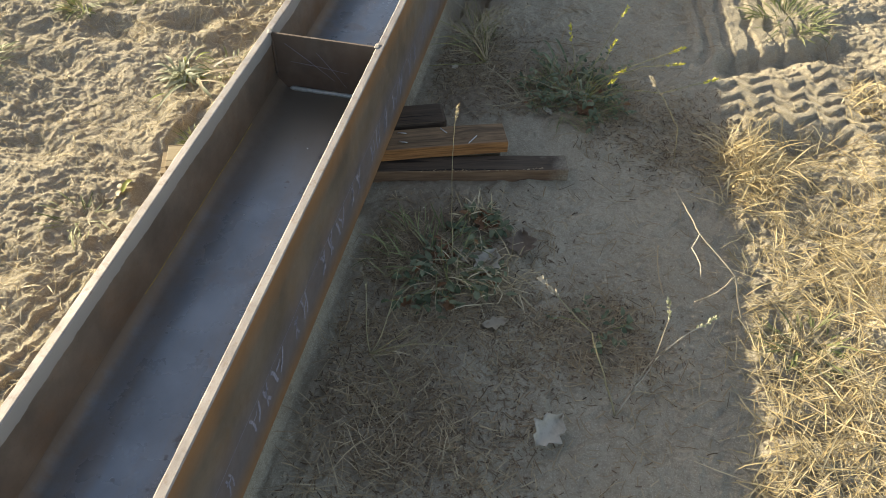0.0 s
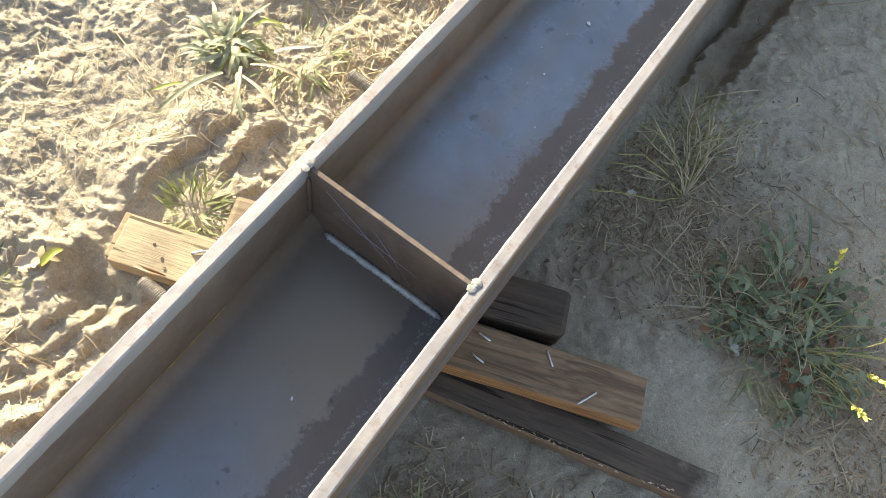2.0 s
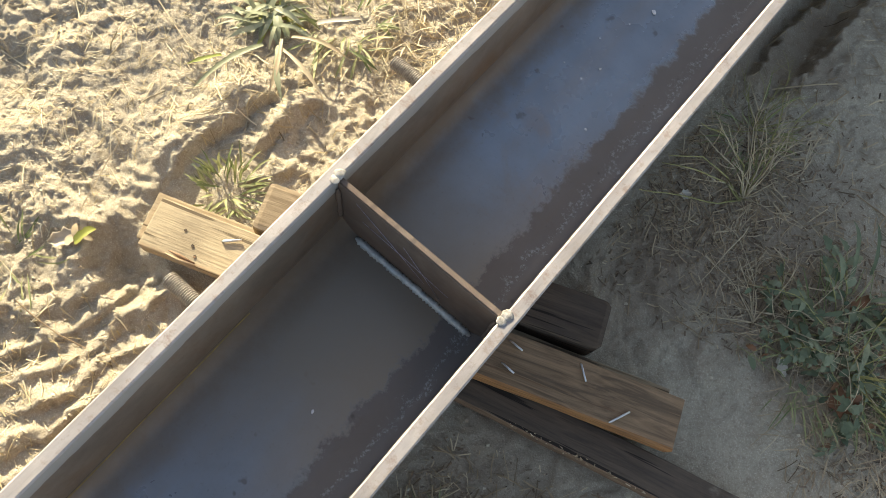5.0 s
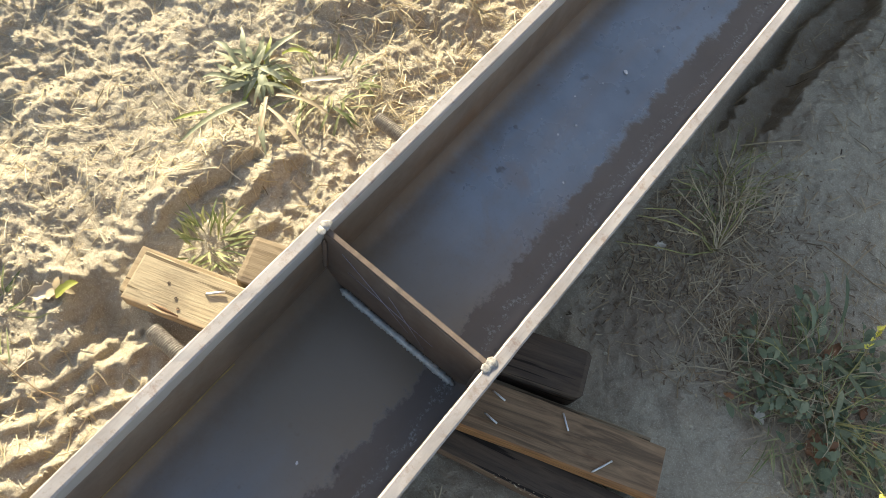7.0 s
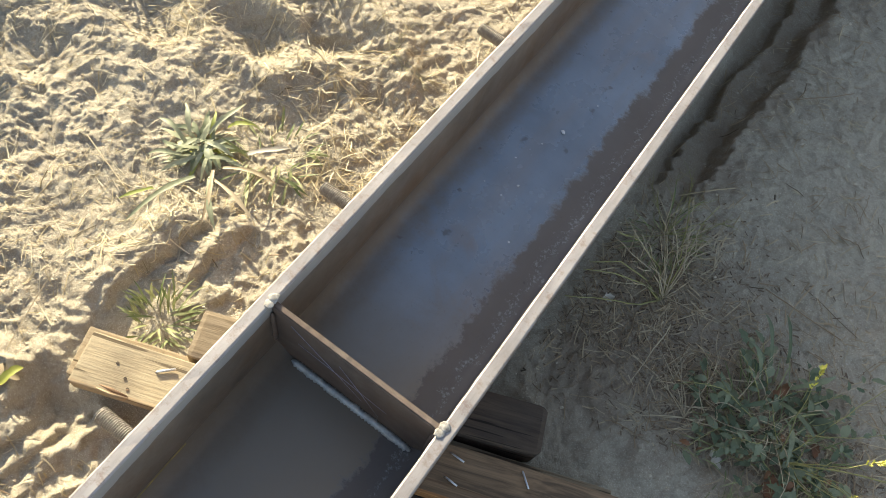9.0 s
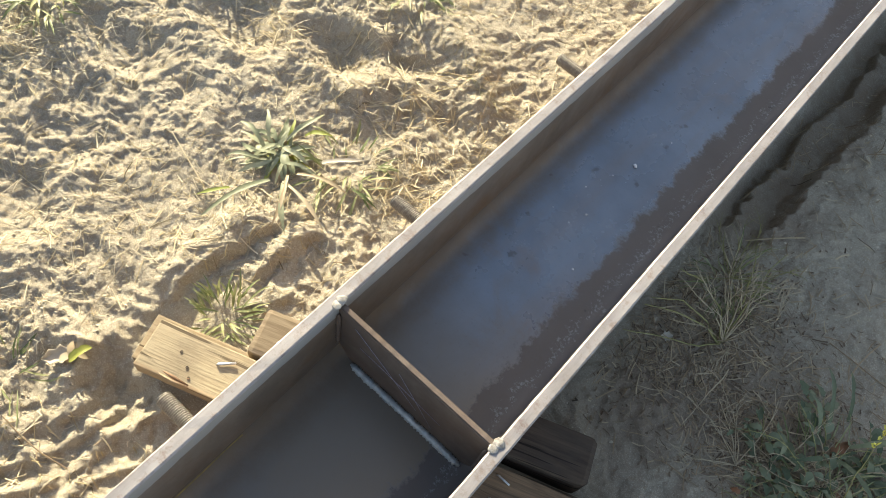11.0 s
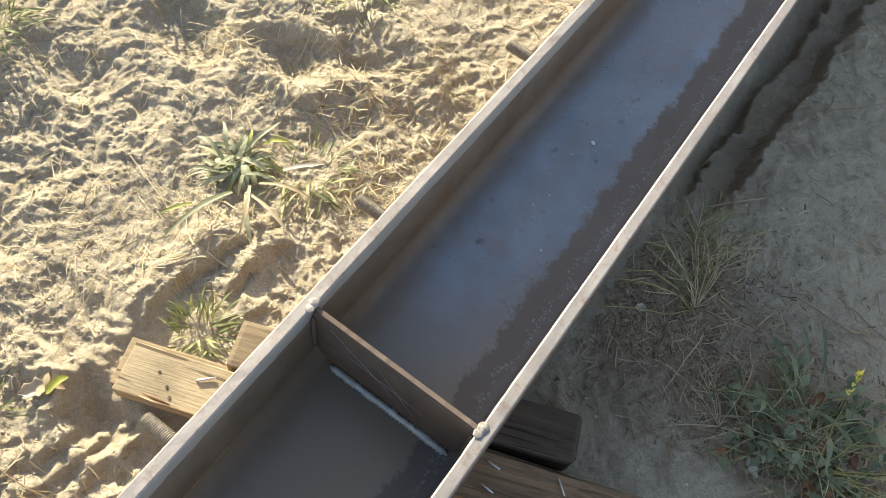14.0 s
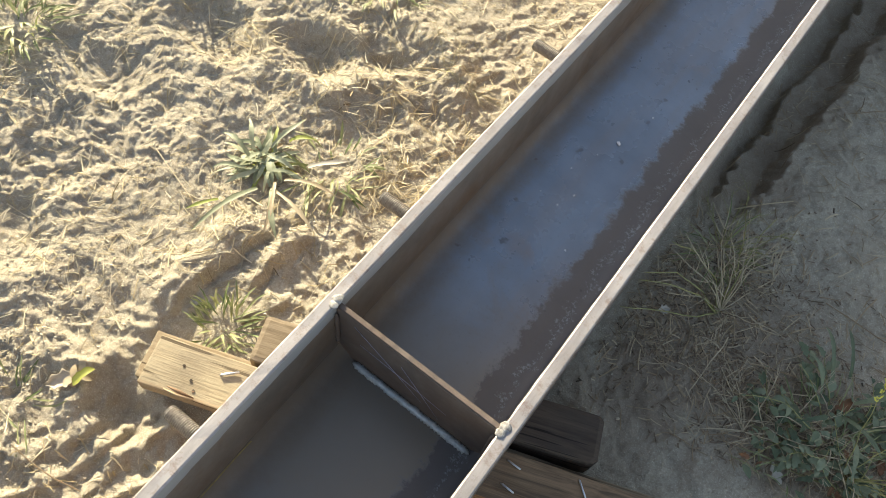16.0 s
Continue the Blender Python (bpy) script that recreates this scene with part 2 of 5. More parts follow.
def make_straw(name, a, b, c2):
    m = Mat(name, 0.7, 0, 0.3)
    c = m.ramp(m.island(), (0.0, a), (0.45, b), (0.8, c2), (1.0, tuple(0.45 * v for v in a)))
    m.out(c)
    tr = m.node("ShaderNodeBsdfTranslucent", Color=c)
    mx = m.node("ShaderNodeMixShader")
    mx.inputs[0].default_value = 0.15
    m.link(m.b.outputs[0], mx.inputs[1])
    m.link(tr.outputs[0], mx.inputs[2])
    m.link(mx.outputs[0], m.t.nodes["Material Output"].inputs[0])
    return m.m


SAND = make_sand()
WEB = make_scale("mill_scale_web", 0.0, 0.22, 0.33, True, (0.128, 0.155, 0.186), (0.185, 0.222, 0.265), 0.42)
SCALE = make_scale("mill_scale_flange", 0.12, 0.36, 0.55, cleaned=True, a=(0.115, 0.092, 0.070), b=(0.225, 0.183, 0.142), rusted=(0.205, 0.130, 0.075))
RUSTY = make_scale("rusted_scale_plate", 0.22, 0.55, 0.7, a=(0.075, 0.056, 0.045), b=(0.135, 0.104, 0.083), rusted=(0.125, 0.085, 0.060))
EDGE = make_edge()
WELD = make_plain("weld_bead_steel", (0.27, 0.30, 0.30), (0.50, 0.53, 0.52), 120, 0.5, 0.3)
WELD_DARK = make_plain("oxidised_weld_metal", (0.13, 0.115, 0.10), (0.40, 0.38, 0.34), 160, 0.6, 0.2)
THREAD = make_plain("oiled_threaded_steel", (0.13, 0.118, 0.10), (0.29, 0.268, 0.23), 150, 0.45, 0.2)
CHALK = make_plain("pale_chalk", (0.20, 0.19, 0.225), (0.36, 0.355, 0.42), 220, 0.95)
CRAYON = make_plain("yellow_crayon", (0.13, 0.105, 0.05), (0.33, 0.25, 0.07), 55, 0.9)
NAIL = make_plain("galvanised_nail", (0.42, 0.42, 0.42), (0.62, 0.62, 0.62), 80, 0.35, 0.7)
PINE = make_wood("weathered_pine", (0.315, 0.255, 0.162), (0.400, 0.333, 0.220), (0.17, 0.125, 0.078), 0.5, sawn=True)
REDPINE = make_wood("orange_sawn_pine", (0.25, 0.190, 0.118), (0.34, 0.272, 0.178), (0.13, 0.090, 0.055), 0.7)
OLDWOOD = make_wood("dark_old_timber", (0.062, 0.044, 0.032), (0.115, 0.082, 0.056), (0.032, 0.024, 0.018), lit_end=True)
TARWOOD = make_wood("oil_stained_plank", (0.070, 0.053, 0.040), (0.125, 0.092, 0.064), (0.034, 0.027, 0.022), 0.6, 0.85, (0.045, 0.038, 0.032), sanded=True)
GREEN = make_leaf("grey_green_leaf", (0.215, 0.240, 0.140), (0.40, 0.41, 0.265))
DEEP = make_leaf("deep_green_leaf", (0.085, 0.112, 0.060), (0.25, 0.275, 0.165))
YELLOWISH = make_leaf("yellowing_leaf", (0.36, 0.36, 0.06), (0.30, 0.34, 0.09))
GRASS = make_leaf("green_grass_blades", (0.15, 0.185, 0.07), (0.36, 0.36, 0.17), "island")
DRYLEAF = make_leaf("withered_leaf", (0.38, 0.29, 0.17), (0.52, 0.45, 0.32))
RUSSET = make_leaf("russet_dead_leaf", (0.21, 0.10, 0.05), (0.30, 0.16, 0.075))
DULL = make_leaf("dull_brown_leaf", (0.21, 0.155, 0.11), (0.30, 0.235, 0.175))
PALE = make_leaf("pale_dead_leaf", (0.47, 0.40, 0.29), (0.62, 0.57, 0.47))
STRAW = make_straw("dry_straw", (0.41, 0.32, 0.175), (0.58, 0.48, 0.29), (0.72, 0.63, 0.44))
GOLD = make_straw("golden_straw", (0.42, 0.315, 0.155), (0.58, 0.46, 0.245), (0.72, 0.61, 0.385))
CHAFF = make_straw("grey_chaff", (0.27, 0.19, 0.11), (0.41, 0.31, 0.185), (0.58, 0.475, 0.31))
STEM = make_leaf("dry_stem", (0.30, 0.26, 0.14), (0.48, 0.42, 0.25), "island", 0.1)
TWIG = make_leaf("bare_tan_twig", (0.34, 0.27, 0.17), (0.58, 0.49, 0.33), "island", 0.05)
GREENSTEM = make_leaf("green_stem", (0.22, 0.215, 0.075), (0.40, 0.37, 0.155), "island", 0.1)
FLOWER = make_plain("yellow_blossom", (0.62, 0.55, 0.06), (0.72, 0.68, 0.16), 90, 0.7)


# ---------------------------------------------------------------- mesh helpers
def part(name, bm, material, parent=None, label=""):
    me = bpy.data.meshes.new(name)
    bm.to_mesh(me)
    bm.free()
    me.materials.append(material)
    ob = new(name, me)
    ob.parent = parent
    return tagged(ob, label)


def sheet(name, verts, faces, material, parent=None, label="", smooth=True):
    me = bpy.data.meshes.new(name)
    me.from_pydata([tuple(v) for v in verts], [], faces)
    if smooth:
        me.polygons.foreach_set("use_smooth", [True] * len(me.polygons))
    me.materials.append(material)
    ob = new(name, me)
    ob.parent = parent
    return tagged(ob, label)


def empty(name, label, category, m=None, group="", kind=""):
    ob = new(name)
    ob.empty_display_size = 0.05
    if m is not None:
        ob.matrix_world = m
    return tagged(ob, label, category, group, kind)


def worn_box(lx, ly, lz, bevel, wobble, rng, cuts=14, end_round=0.0):
    """A box along x, base at z 0, centred in x and y, with softened edges and a slightly uneven skin."""
    bm = bmesh.new()
    bmesh.ops.create_cube(bm, size=1.0)
    for v in bm.verts:
        v.co = Vector((v.co.x * lx, v.co.y * ly, (v.co.z + 0.5) * lz))
    bmesh.ops.bevel(bm, geom=list(bm.edges), offset=bevel, segments=2, affect="EDGES", profile=0.6)
    long = [e for e in bm.edges if abs(e.verts[0].co.x - e.verts[1].co.x) > lx * 0.5]
    bmesh.ops.subdivide_edges(bm, edges=long, cuts=cuts, use_grid_fill=True)
    seed = rng.random() * 50
    for v in bm.verts:
        p = v.co * 9 + Vector((seed, 0, 0))
        v.co += Vector((noise.noise(p), noise.noise(p + Vector((7, 3, 1))), noise.noise(p + Vector((2, 9, 5))))) * wobble
        if end_round and v.co.x > lx * 0.45:
            v.co.x -= end_round * (abs(v.co.y) / (ly / 2)) ** 2.5
    for f in bm.faces:
        f.smooth = False
    return bm


def tube_points(points, radii, sides=5):
    """Verts and faces of a tapering tube through points."""
    verts, faces = [], []
    for i, p in enumerate(points):
        a = points[min(i + 1, len(points) - 1)] - points[max(i - 1, 0)]
        a = a.normalized() if a.length > 1e-9 else Vector((0, 0, 1))
        u = a.orthogonal().normalized()
        w = a.cross(u)
        for k in range(sides):
            q = 2 * math.pi * k / sides
            verts.append(p + (u * math.cos(q) + w * math.sin(q)) * radii[i])
    for i in range(len(points) - 1):
        for k in range(sides):
            a, b = i * sides + k, i * sides + (k + 1) % sides
            faces.append((a, b, b + sides, a + sides))
    faces.append(tuple(range(sides))[::-1])
    faces.append(tuple(range((len(points) - 1) * sides, len(points) * sides)))
    return verts, faces


class Heap:
    """Collects many small pieces into one mesh."""

    def __init__(self):
        self.v, self.f = [], []

    def add(self, verts, faces):
        n = len(self.v)
        self.v += verts
        self.f += [tuple(i + n for i in f) for f in faces]


# ---------------------------------------------------------------- the lie of the sand
def lattice(ix, iy, seed):
    k = (ix.astype(np.int64) * 374761393 + iy.astype(np.int64) * 668265263 + seed * 982451653) & 0x7FFFFFFF
    k = ((k ^ (k >> 13)) * 1274126177) & 0x7FFFFFFF
    k = ((k ^ (k >> 16)) * 1911520717) & 0x7FFFFFFF
    return ((k >> 8) & 0xFFFF) / 65535.0


def bumps(x, y, seed):
    """Gradient noise, about -1 to 1, on a lattice turned by an angle of its own."""
    q = seed * 1.7
    x, y = x * math.cos(q) - y * math.sin(q) + seed * 3.1, x * math.sin(q) + y * math.cos(q) - seed * 5.3
    ix, iy = np.floor(x), np.floor(y)
    fx, fy = x - ix, y - iy
    sx, sy = fx * fx * fx * (fx * (6 * fx - 15) + 10), fy * fy * fy * (fy * (6 * fy - 15) + 10)

    def corner(a, b):
        w = 2 * math.pi * lattice(ix + a, iy + b, seed)
        return np.cos(w) * (fx - a) + np.sin(w) * (fy - b)

    low = corner(0, 0) + (corner(1, 0) - corner(0, 0)) * sx
    high = corner(0, 1) + (corner(1, 1) - corner(0, 1)) * sx
    return 1.45 * (low + (high - low) * sy)


def step(a, b, x):
    t = np.clip((x - a) / (b - a), 0, 1)
    return t * t * (3 - 2 * t)


def tread(u, v, half, pitch, depth, rows, skewed=0.5):
    """A wheel's print: u across, v along; blocks pressed in between ridges."""
    inside = 1 - step(half * 0.85, half, np.abs(u))
    cell = u / (2 * half) * rows
    k = np.floor(cell)
    across = np.abs(cell - k - 0.5) * 2
    skew = v / pitch + 0.5 * (np.mod(k, 2)) + skewed * np.abs(u) / half
    along = np.abs(np.mod(skew, 1) - 0.5) * 2
    hollow = (1 - step(0.60, 0.80, across)) * (1 - step(0.55, 0.75, along))
    faded = 0.35 + 0.65 * step(-0.4, 0.3, bumps(u * 4 + v, v * 4, 77))
    rim = np.exp(-((np.abs(u) - half * 1.02) / 0.025) ** 2)
    return depth * faded * (0.35 * inside - 1.2 * inside * hollow + 0.5 * rim)


def lie(x, y):
    """The height of the ground at x, y."""
    x, y = np.asarray(x, float), np.asarray(y, float)
    wx = x + 0.022 * bumps(x * 6, y * 6, 41) + 0.008 * bumps(x * 20, y * 20, 43) + 0.003 * bumps(x * 60, y * 60, 45)
    wy = y + 0.022 * bumps(x * 6 + 31, y * 6, 42) + 0.008 * bumps(x * 20, y * 20 + 9, 44) + 0.003 * bumps(x * 60, y * 60, 46)
    left, right = step(-0.16, -0.32, x), step(0.9, 1.15, x)
    patch = 0.55 + 0.45 * bumps(x * 2.6, y * 2.6, 51)
    rough = 0.50 + left * (0.0 + 0.55 * patch) + right * (0.05 + 0.4 * patch)
    h = 0.009 * bumps(wx * 2.1, wy * 2.1, 1)
    lump = 0.0070 * bumps(wx * 5.3, wy * 5.3, 2) + 0.0050 * bumps(wx * 10.5, wy * 10.5, 3)
    lump = lump + 0.0034 * bumps(wx * 20, wy * 20, 4) * (0.5 + np.abs(bumps(wx * 7, wy * 7, 52)))
    crumb = 0.0018 * bumps(wx * 26, wy * 26, 5) + 0.0014 * bumps(x * 58, y * 58, 6) + 0.0012 * bumps(x * 105, y * 105, 7) + 0.0007 * bumps(x * 170, y * 170, 8)
    calm = 0.55 + 0.55 * step(-0.25, 0.45, bumps(wx * 4.2, wy * 4.2, 53) + 0.5 * bumps(wx * 13, wy * 13, 54))
    h = h + rough * lump + (1.0 + 0.2 * left) * crumb * calm
    inlug = step(0.95, 0.98, x) * (1 - step(1.30, 1.36, x)) * step(0.72, 0.78, wy - 0.25 * (wx - 1.0)) * (1 - step(1.5, 1.7, y))
    inzig = step(1.02, 1.06, x) * step(0.40, 0.45, y) * (1 - step(0.64, 0.70, y - 0.4 * (x - 1.1)))
    # broken crust: small plateaus with sharp crumbled edges
    crust = 0.42 + left * (-0.12 + 0.95 * np.clip(patch, 0, 1) ** 1.4) + 0.45 * right
    crust = crust * (1 - 0.8 * np.maximum(inlug, inzig))
    for scale, seed, rise, soft in ((4.3, 11, 0.0070, 0.06), (7.7, 12, 0.0078, 0.07), (14.0, 13, 0.0068, 0.10), (25.0, 14, 0.0052, 0.14), (43.0, 15, 0.0036, 0.20), (80.0, 16, 0.0020, 0.30)):
        h = h + crust * rise * (step(-soft, soft, bumps(wx * scale, wy * scale, seed) - 0.08) - 0.5)
    # wheel prints: beside the beam on the sunny side, a faint one farther out, two beyond the shade
    h = h + tread(wx + 0.325, wy, 0.155, 0.095, 0.0055, 6, 0.9) * step(0.40, 0.6, y)
    # long broken ribs of a wheel print before the timbers, below a bank; a sharper crest beyond them
    rib = (wx + 0.35) - 0.33 * (wy + 0.418)
    saw = np.mod(rib / 0.046 + 0.25 * bumps(x * 9, y * 9, 55), 1)
    worn = step(-0.35, 0.25, bumps(wx * 11 + 3, wy * 11, 56))
    inprint = step(-0.18, -0.24, y) * step(-0.11, -0.08, rib) * (1 - step(0.13, 0.17, rib))
    h = h + inprint * (0.013 * step(0.0, 0.62, saw) * (1 - step(0.70, 0.88, saw)) * (0.35 + 0.65 * worn) - 0.010)
    fall = wx + 0.500 - 0.50 * (wy + 0.248)
    h = h + 0.009 * (1 - step(-0.012, 0.018, fall)) * step(-0.16, -0.03, fall) * step(-0.10, -0.20, y) * (1 - step(-0.50, -0.62, y))
    crest = wx + 0.464 - 0.14 * (wy - 0.012)
    h = h + 0.026 * step(-0.10, -0.012, crest) * (1 - step(-0.004, 0.016, crest)) * step(-0.11, -0.05, y) * (1 - step(0.13, 0.19, y))
    crest = wx + 0.39 - 0.10 * (wy - 0.092)
    h = h + 0.018 * step(-0.05, -0.008, crest) * (1 - step(-0.003, 0.014, crest)) * step(0.02, 0.06, y) * (1 - step(0.17, 0.22, y))
    # beyond the shade: long lugs of one wheel, a deep slanting scrape, stepped chevrons of another
    u = (wx - 0.97 + 0.10 * (wy - 0.9)) / 0.082
    lug = step(0.30, 0.48, np.abs(np.mod(u + 0.12 * bumps(x * 7, y * 7, 57), 1) - 0.5) * 2)
    h = h + inlug * (0.012 * lug - 0.006)
    off = (wy - 0.74) * 0.89 - (wx - 1.06) * 0.46
    h = h - 0.050 * np.exp(-(off / 0.045) ** 2) * step(1.03, 1.09, x) * (1 - step(1.40, 1.55, x))
    zig = np.mod(wy / 0.062 + 0.75 * np.abs(np.mod(wx / 0.105, 1) - 0.5) * 2, 1)
    h = h + inzig * 0.010 * (step(0.30, 0.42, zig) * (1 - step(0.86, 0.98, zig)) - 0.4)
    # hollows scooped by feet
    for cx, cy, r, d in ((-0.890, 0.452, 0.09, 0.03), (-0.670, 0.552, 0.08, 0.028), (-0.960, 0.222, 0.08, 0.014), (-0.550, 0.672, 0.10, 0.03),
                         (-0.400, -0.243, 0.06, 0.03), (1.299, 0.364, 0.12, 0.04), (-0.810, -0.138, 0.08, 0.02), (-0.690, -0.568, 0.09, 0.025),
                         (-0.410, 0.602, 0.06, 0.02), (1.481, 0.894, 0.10, 0.035), (-0.813, 0.244, 0.050, 0.009), (-0.734, 0.552, 0.10, 0.022), (-1.020, 0.232, 0.09, 0.016)):
        q = ((wx - cx) / r) ** 2 + ((wy - cy) / (0.7 * r)) ** 2
        h = h - d * np.exp(-q) + 0.35 * d * np.exp(-((np.sqrt(q) - 1.55) / 0.4) ** 2)
    # a rut with two crumbled banks along the shady side farther on
    bank = x + 0.016 * bumps(x * 9, y * 9, 61) + 0.011 * bumps(x * 24, y * 24, 62) + 0.006 * bumps(x * 55, y * 55, 63) - 0.040 * (y - 1.0)
    low_bank, high_bank = step(0.184, 0.200, bank), step(0.252, 0.280, bank)
    trough = -0.066 * (1 - low_bank) + low_bank * (1 - high_bank) * (-0.032 - 0.20 * np.clip(bank - 0.19, 0, 0.08)) + 0.010 * high_bank * (1 - step(0.35, 0.95, x))
    h = h * (1 - 0.5 * step(0.78, 0.92, y) * (1 - high_bank)) + step(0.72, 1.0, y) * trough * step(0.10, 0.15, x)
    # pressed flat under the beam and its timbers
    v = y - 0.30 * x + 0.01
    flat = (1 - step(0.075, 0.11, np.abs(v))) * (1 - step(0.50, 0.56, np.abs(x - 0.09)))
    flat = np.maximum(flat, 1 - step(0.13, 0.19, np.abs(x)))
    low = h * (1 - flat) + flat * np.minimum(h * 0.35, 0.004) - 0.004 * flat
    # sand drifted up under the beam, clear of the timbers
    drift = (1 - step(0.105, 0.150, np.abs(x))) * step(0.20, 0.30, np.abs(v))
    return low + drift * (0.052 + 0.25 * h)


def spread(lo, hi, fine, reach):
    """Grid lines: fine within lo..hi, ever wider outside."""
    mid = np.arange(lo, hi, fine)
    out, s, d = [], fine, 0.0
    while d < reach:
        s = min(s * 1.14, 60)
        d += s
        out.append(d)
    out = np.array(out)
    return np.concatenate([lo - out[::-1], mid, mid[-1] + out])


FINE, XA, XB, YA, YB = 0.0032, -1.42, 1.62, -1.05, 1.85
gx, gy = spread(XA, XB, FINE, 500), spread(YA, YB, FINE, 500)
PX, PY = int(np.searchsorted(gx, XA - 1e-9)), int(np.searchsorted(gy, YA - 1e-9))
GX, GY = np.meshgrid(gx, gy)
away = np.maximum(np.maximum(XA - GX, GX - XB), np.maximum(YA - GY, GY - YB))
GZ = lie(GX, GY) * (1 - step(0.0, 0.80, away))


def level(x, y):
    """The height of the built sheet at x, y within the fine part."""
    u = np.clip((np.asarray(x, float) - XA) / FINE, 0, (XB - XA) / FINE - 3)
    v = np.clip((np.asarray(y, float) - YA) / FINE, 0, (YB - YA) / FINE - 3)
    i, j = np.floor(u).astype(int), np.floor(v).astype(int)
    fu, fv = u - i, v - j
    i, j = i + PX, j + PY
    return (GZ[j, i] * (1 - fu) + GZ[j, i + 1] * fu) * (1 - fv) + (GZ[j + 1, i] * (1 - fu) + GZ[j + 1, i + 1] * fu) * fv


def build_ground():
    nx, ny = len(gx), len(gy)
    me = bpy.data.meshes.new("ground")
    me.vertices.add(nx * ny)
    me.vertices.foreach_set("co", np.stack([GX, GY, GZ], -1).astype(np.float32).ravel())
    i = (np.arange(ny - 1)[:, None] * nx + np.arange(nx - 1)[None]).ravel()
    quads = np.stack([i, i + 1, i + nx + 1, i + nx], -1).astype(np.int32)
    me.loops.add(quads.size)
    me.loops.foreach_set("vertex_index", quads.ravel())
    me.polygons.add(len(quads))
    me.polygons.foreach_set("loop_start", np.arange(len(quads), dtype=np.int32) * 4)
    me.polygons.foreach_set("use_smooth", np.ones(len(quads), bool))
    me.update(calc_edges=True)
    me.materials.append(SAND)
    tagged(new("ground", me), "dry pale sandy ground with wheel prints and crumbled lumps", "ground", kind="structure")


build_ground()


def top(x, y):
    return float(level(x, y))


# ---------------------------------------------------------------- the steel beam on its side
TOPZ, LOWZ, HALF, FL, WEBZ = 0.375, 0.075, 0.150, 0.0185, 0.2205
Y0, Y1 = -2.4, 3.6
beam = empty("steel_beam", "rusty hot-rolled steel H-beam lying on its side across timbers", "steel beam", pose(0, 0, LOWZ))


def build_flange(side):
    """One flange: a long upright plate with worn, slightly wavering edges."""
    rng = random.Random(5 + side)
    verts, faces = [], []
    outer, inner = side * HALF, side * (HALF - FL)
    n = 300
    for i in range(n + 1):
        y = Y0 + (Y1 - Y0) * i / n
        wob = [0.0006 * (noise.noise(Vector((y * 30, k * 7.0, side))) + 0.6 * noise.noise(Vector((y * 90, k * 3.0, side)))) for k in range(8)]
        b = 0.0022
        o, q = outer, inner
        s = side
        ring = [(o, LOWZ + b), (o, TOPZ - b), (o - s * b, TOPZ), (q + s * b, TOPZ), (q, TOPZ - b), (q, LOWZ + b), (q + s * b, LOWZ), (o - s * b, LOWZ)]
        for k, (x, z) in enumerate(ring):
            edge = wob[k] if k in (1, 2, 3, 4) else 0.0
            verts.append((x + edge * (1 if k in (1, 4) else 0.4), y, z - LOWZ + (edge * 0.8 if k in (2, 3) else 0)))
    for i in range(n):
        for k in range(8):
            a, c = i * 8 + k, i * 8 + (k + 1) % 8
            faces.append((a, c, c + 8, a + 8) if side > 0 else (a, a + 8, c + 8, c))
    faces.append(tuple(range(8)) if side < 0 else tuple(range(8))[::-1])
    faces.append(tuple(range(n * 8, n * 8 + 8)) if side > 0 else tuple(range(n * 8, n * 8 + 8))[::-1])
    ob = sheet("flange", verts, faces, SCALE, beam, "", smooth=False)
    ob.data.materials.append(EDGE)
    for p in ob.data.polygons:
        z = sum(ob.data.vertices[v].co.z for v in p.vertices) / len(p.vertices)
        if z > TOPZ - LOWZ - 0.003 and len(p.vertices) == 4:
            p.material_index = 1
    bm = bmesh.new()
    bm.from_mesh(ob.data)
    bmesh.ops.recalc_face_normals(bm, faces=bm.faces)
    bm.to_mesh(ob.data)
    bm.free()


build_flange(1)
build_flange(-1)


def build_web():
    r, th = 0.027, 0.0055
    w = HALF - FL + 0.0012
    prof = []
    for s in (1, -1):                      # upper side from +x to -x, then the lower side back
        arc = []
        for k in range(9):
            q = math.radians(90 * k / 8)
            arc.append((w - r + r * math.sin(q), r - r * math.cos(q)))
        pts = [(x, z) for x, z in arc[::-1]] + [(x * w, 0.0) for x in (0.6, 0.3, 0.0, -0.3, -0.6)] + [(-x, z) for x, z in arc]
        prof += [(x * s, s * (th + z)) for x, z in [pts[0]] + pts + [pts[-1]]]
    n, k = 60, len(prof)
    verts = [(x, Y0 + 0.002 + (Y1 - Y0 - 0.004) * i / n, WEBZ - 0.0055 - LOWZ + z) for i in range(n + 1) for x, z in prof]
    faces = [(i * k + j, i * k + (j + 1) % k, (i + 1) * k + (j + 1) % k, (i + 1) * k + j) for i in range(n) for j in range(k)]
    faces += [tuple(range(k))[::-1], tuple(range(n * k, n * k + k))]
    ob = sheet("web", verts, faces, WEB, beam, "blue-grey mill-scaled web, glossy with a dull jagged film")
    bm = bmesh.new()
    bm.from_mesh(ob.data)
    bmesh.ops.recalc_face_normals(bm, faces=bm.faces)
    bm.to_mesh(ob.data)
    bm.free()


build_web()


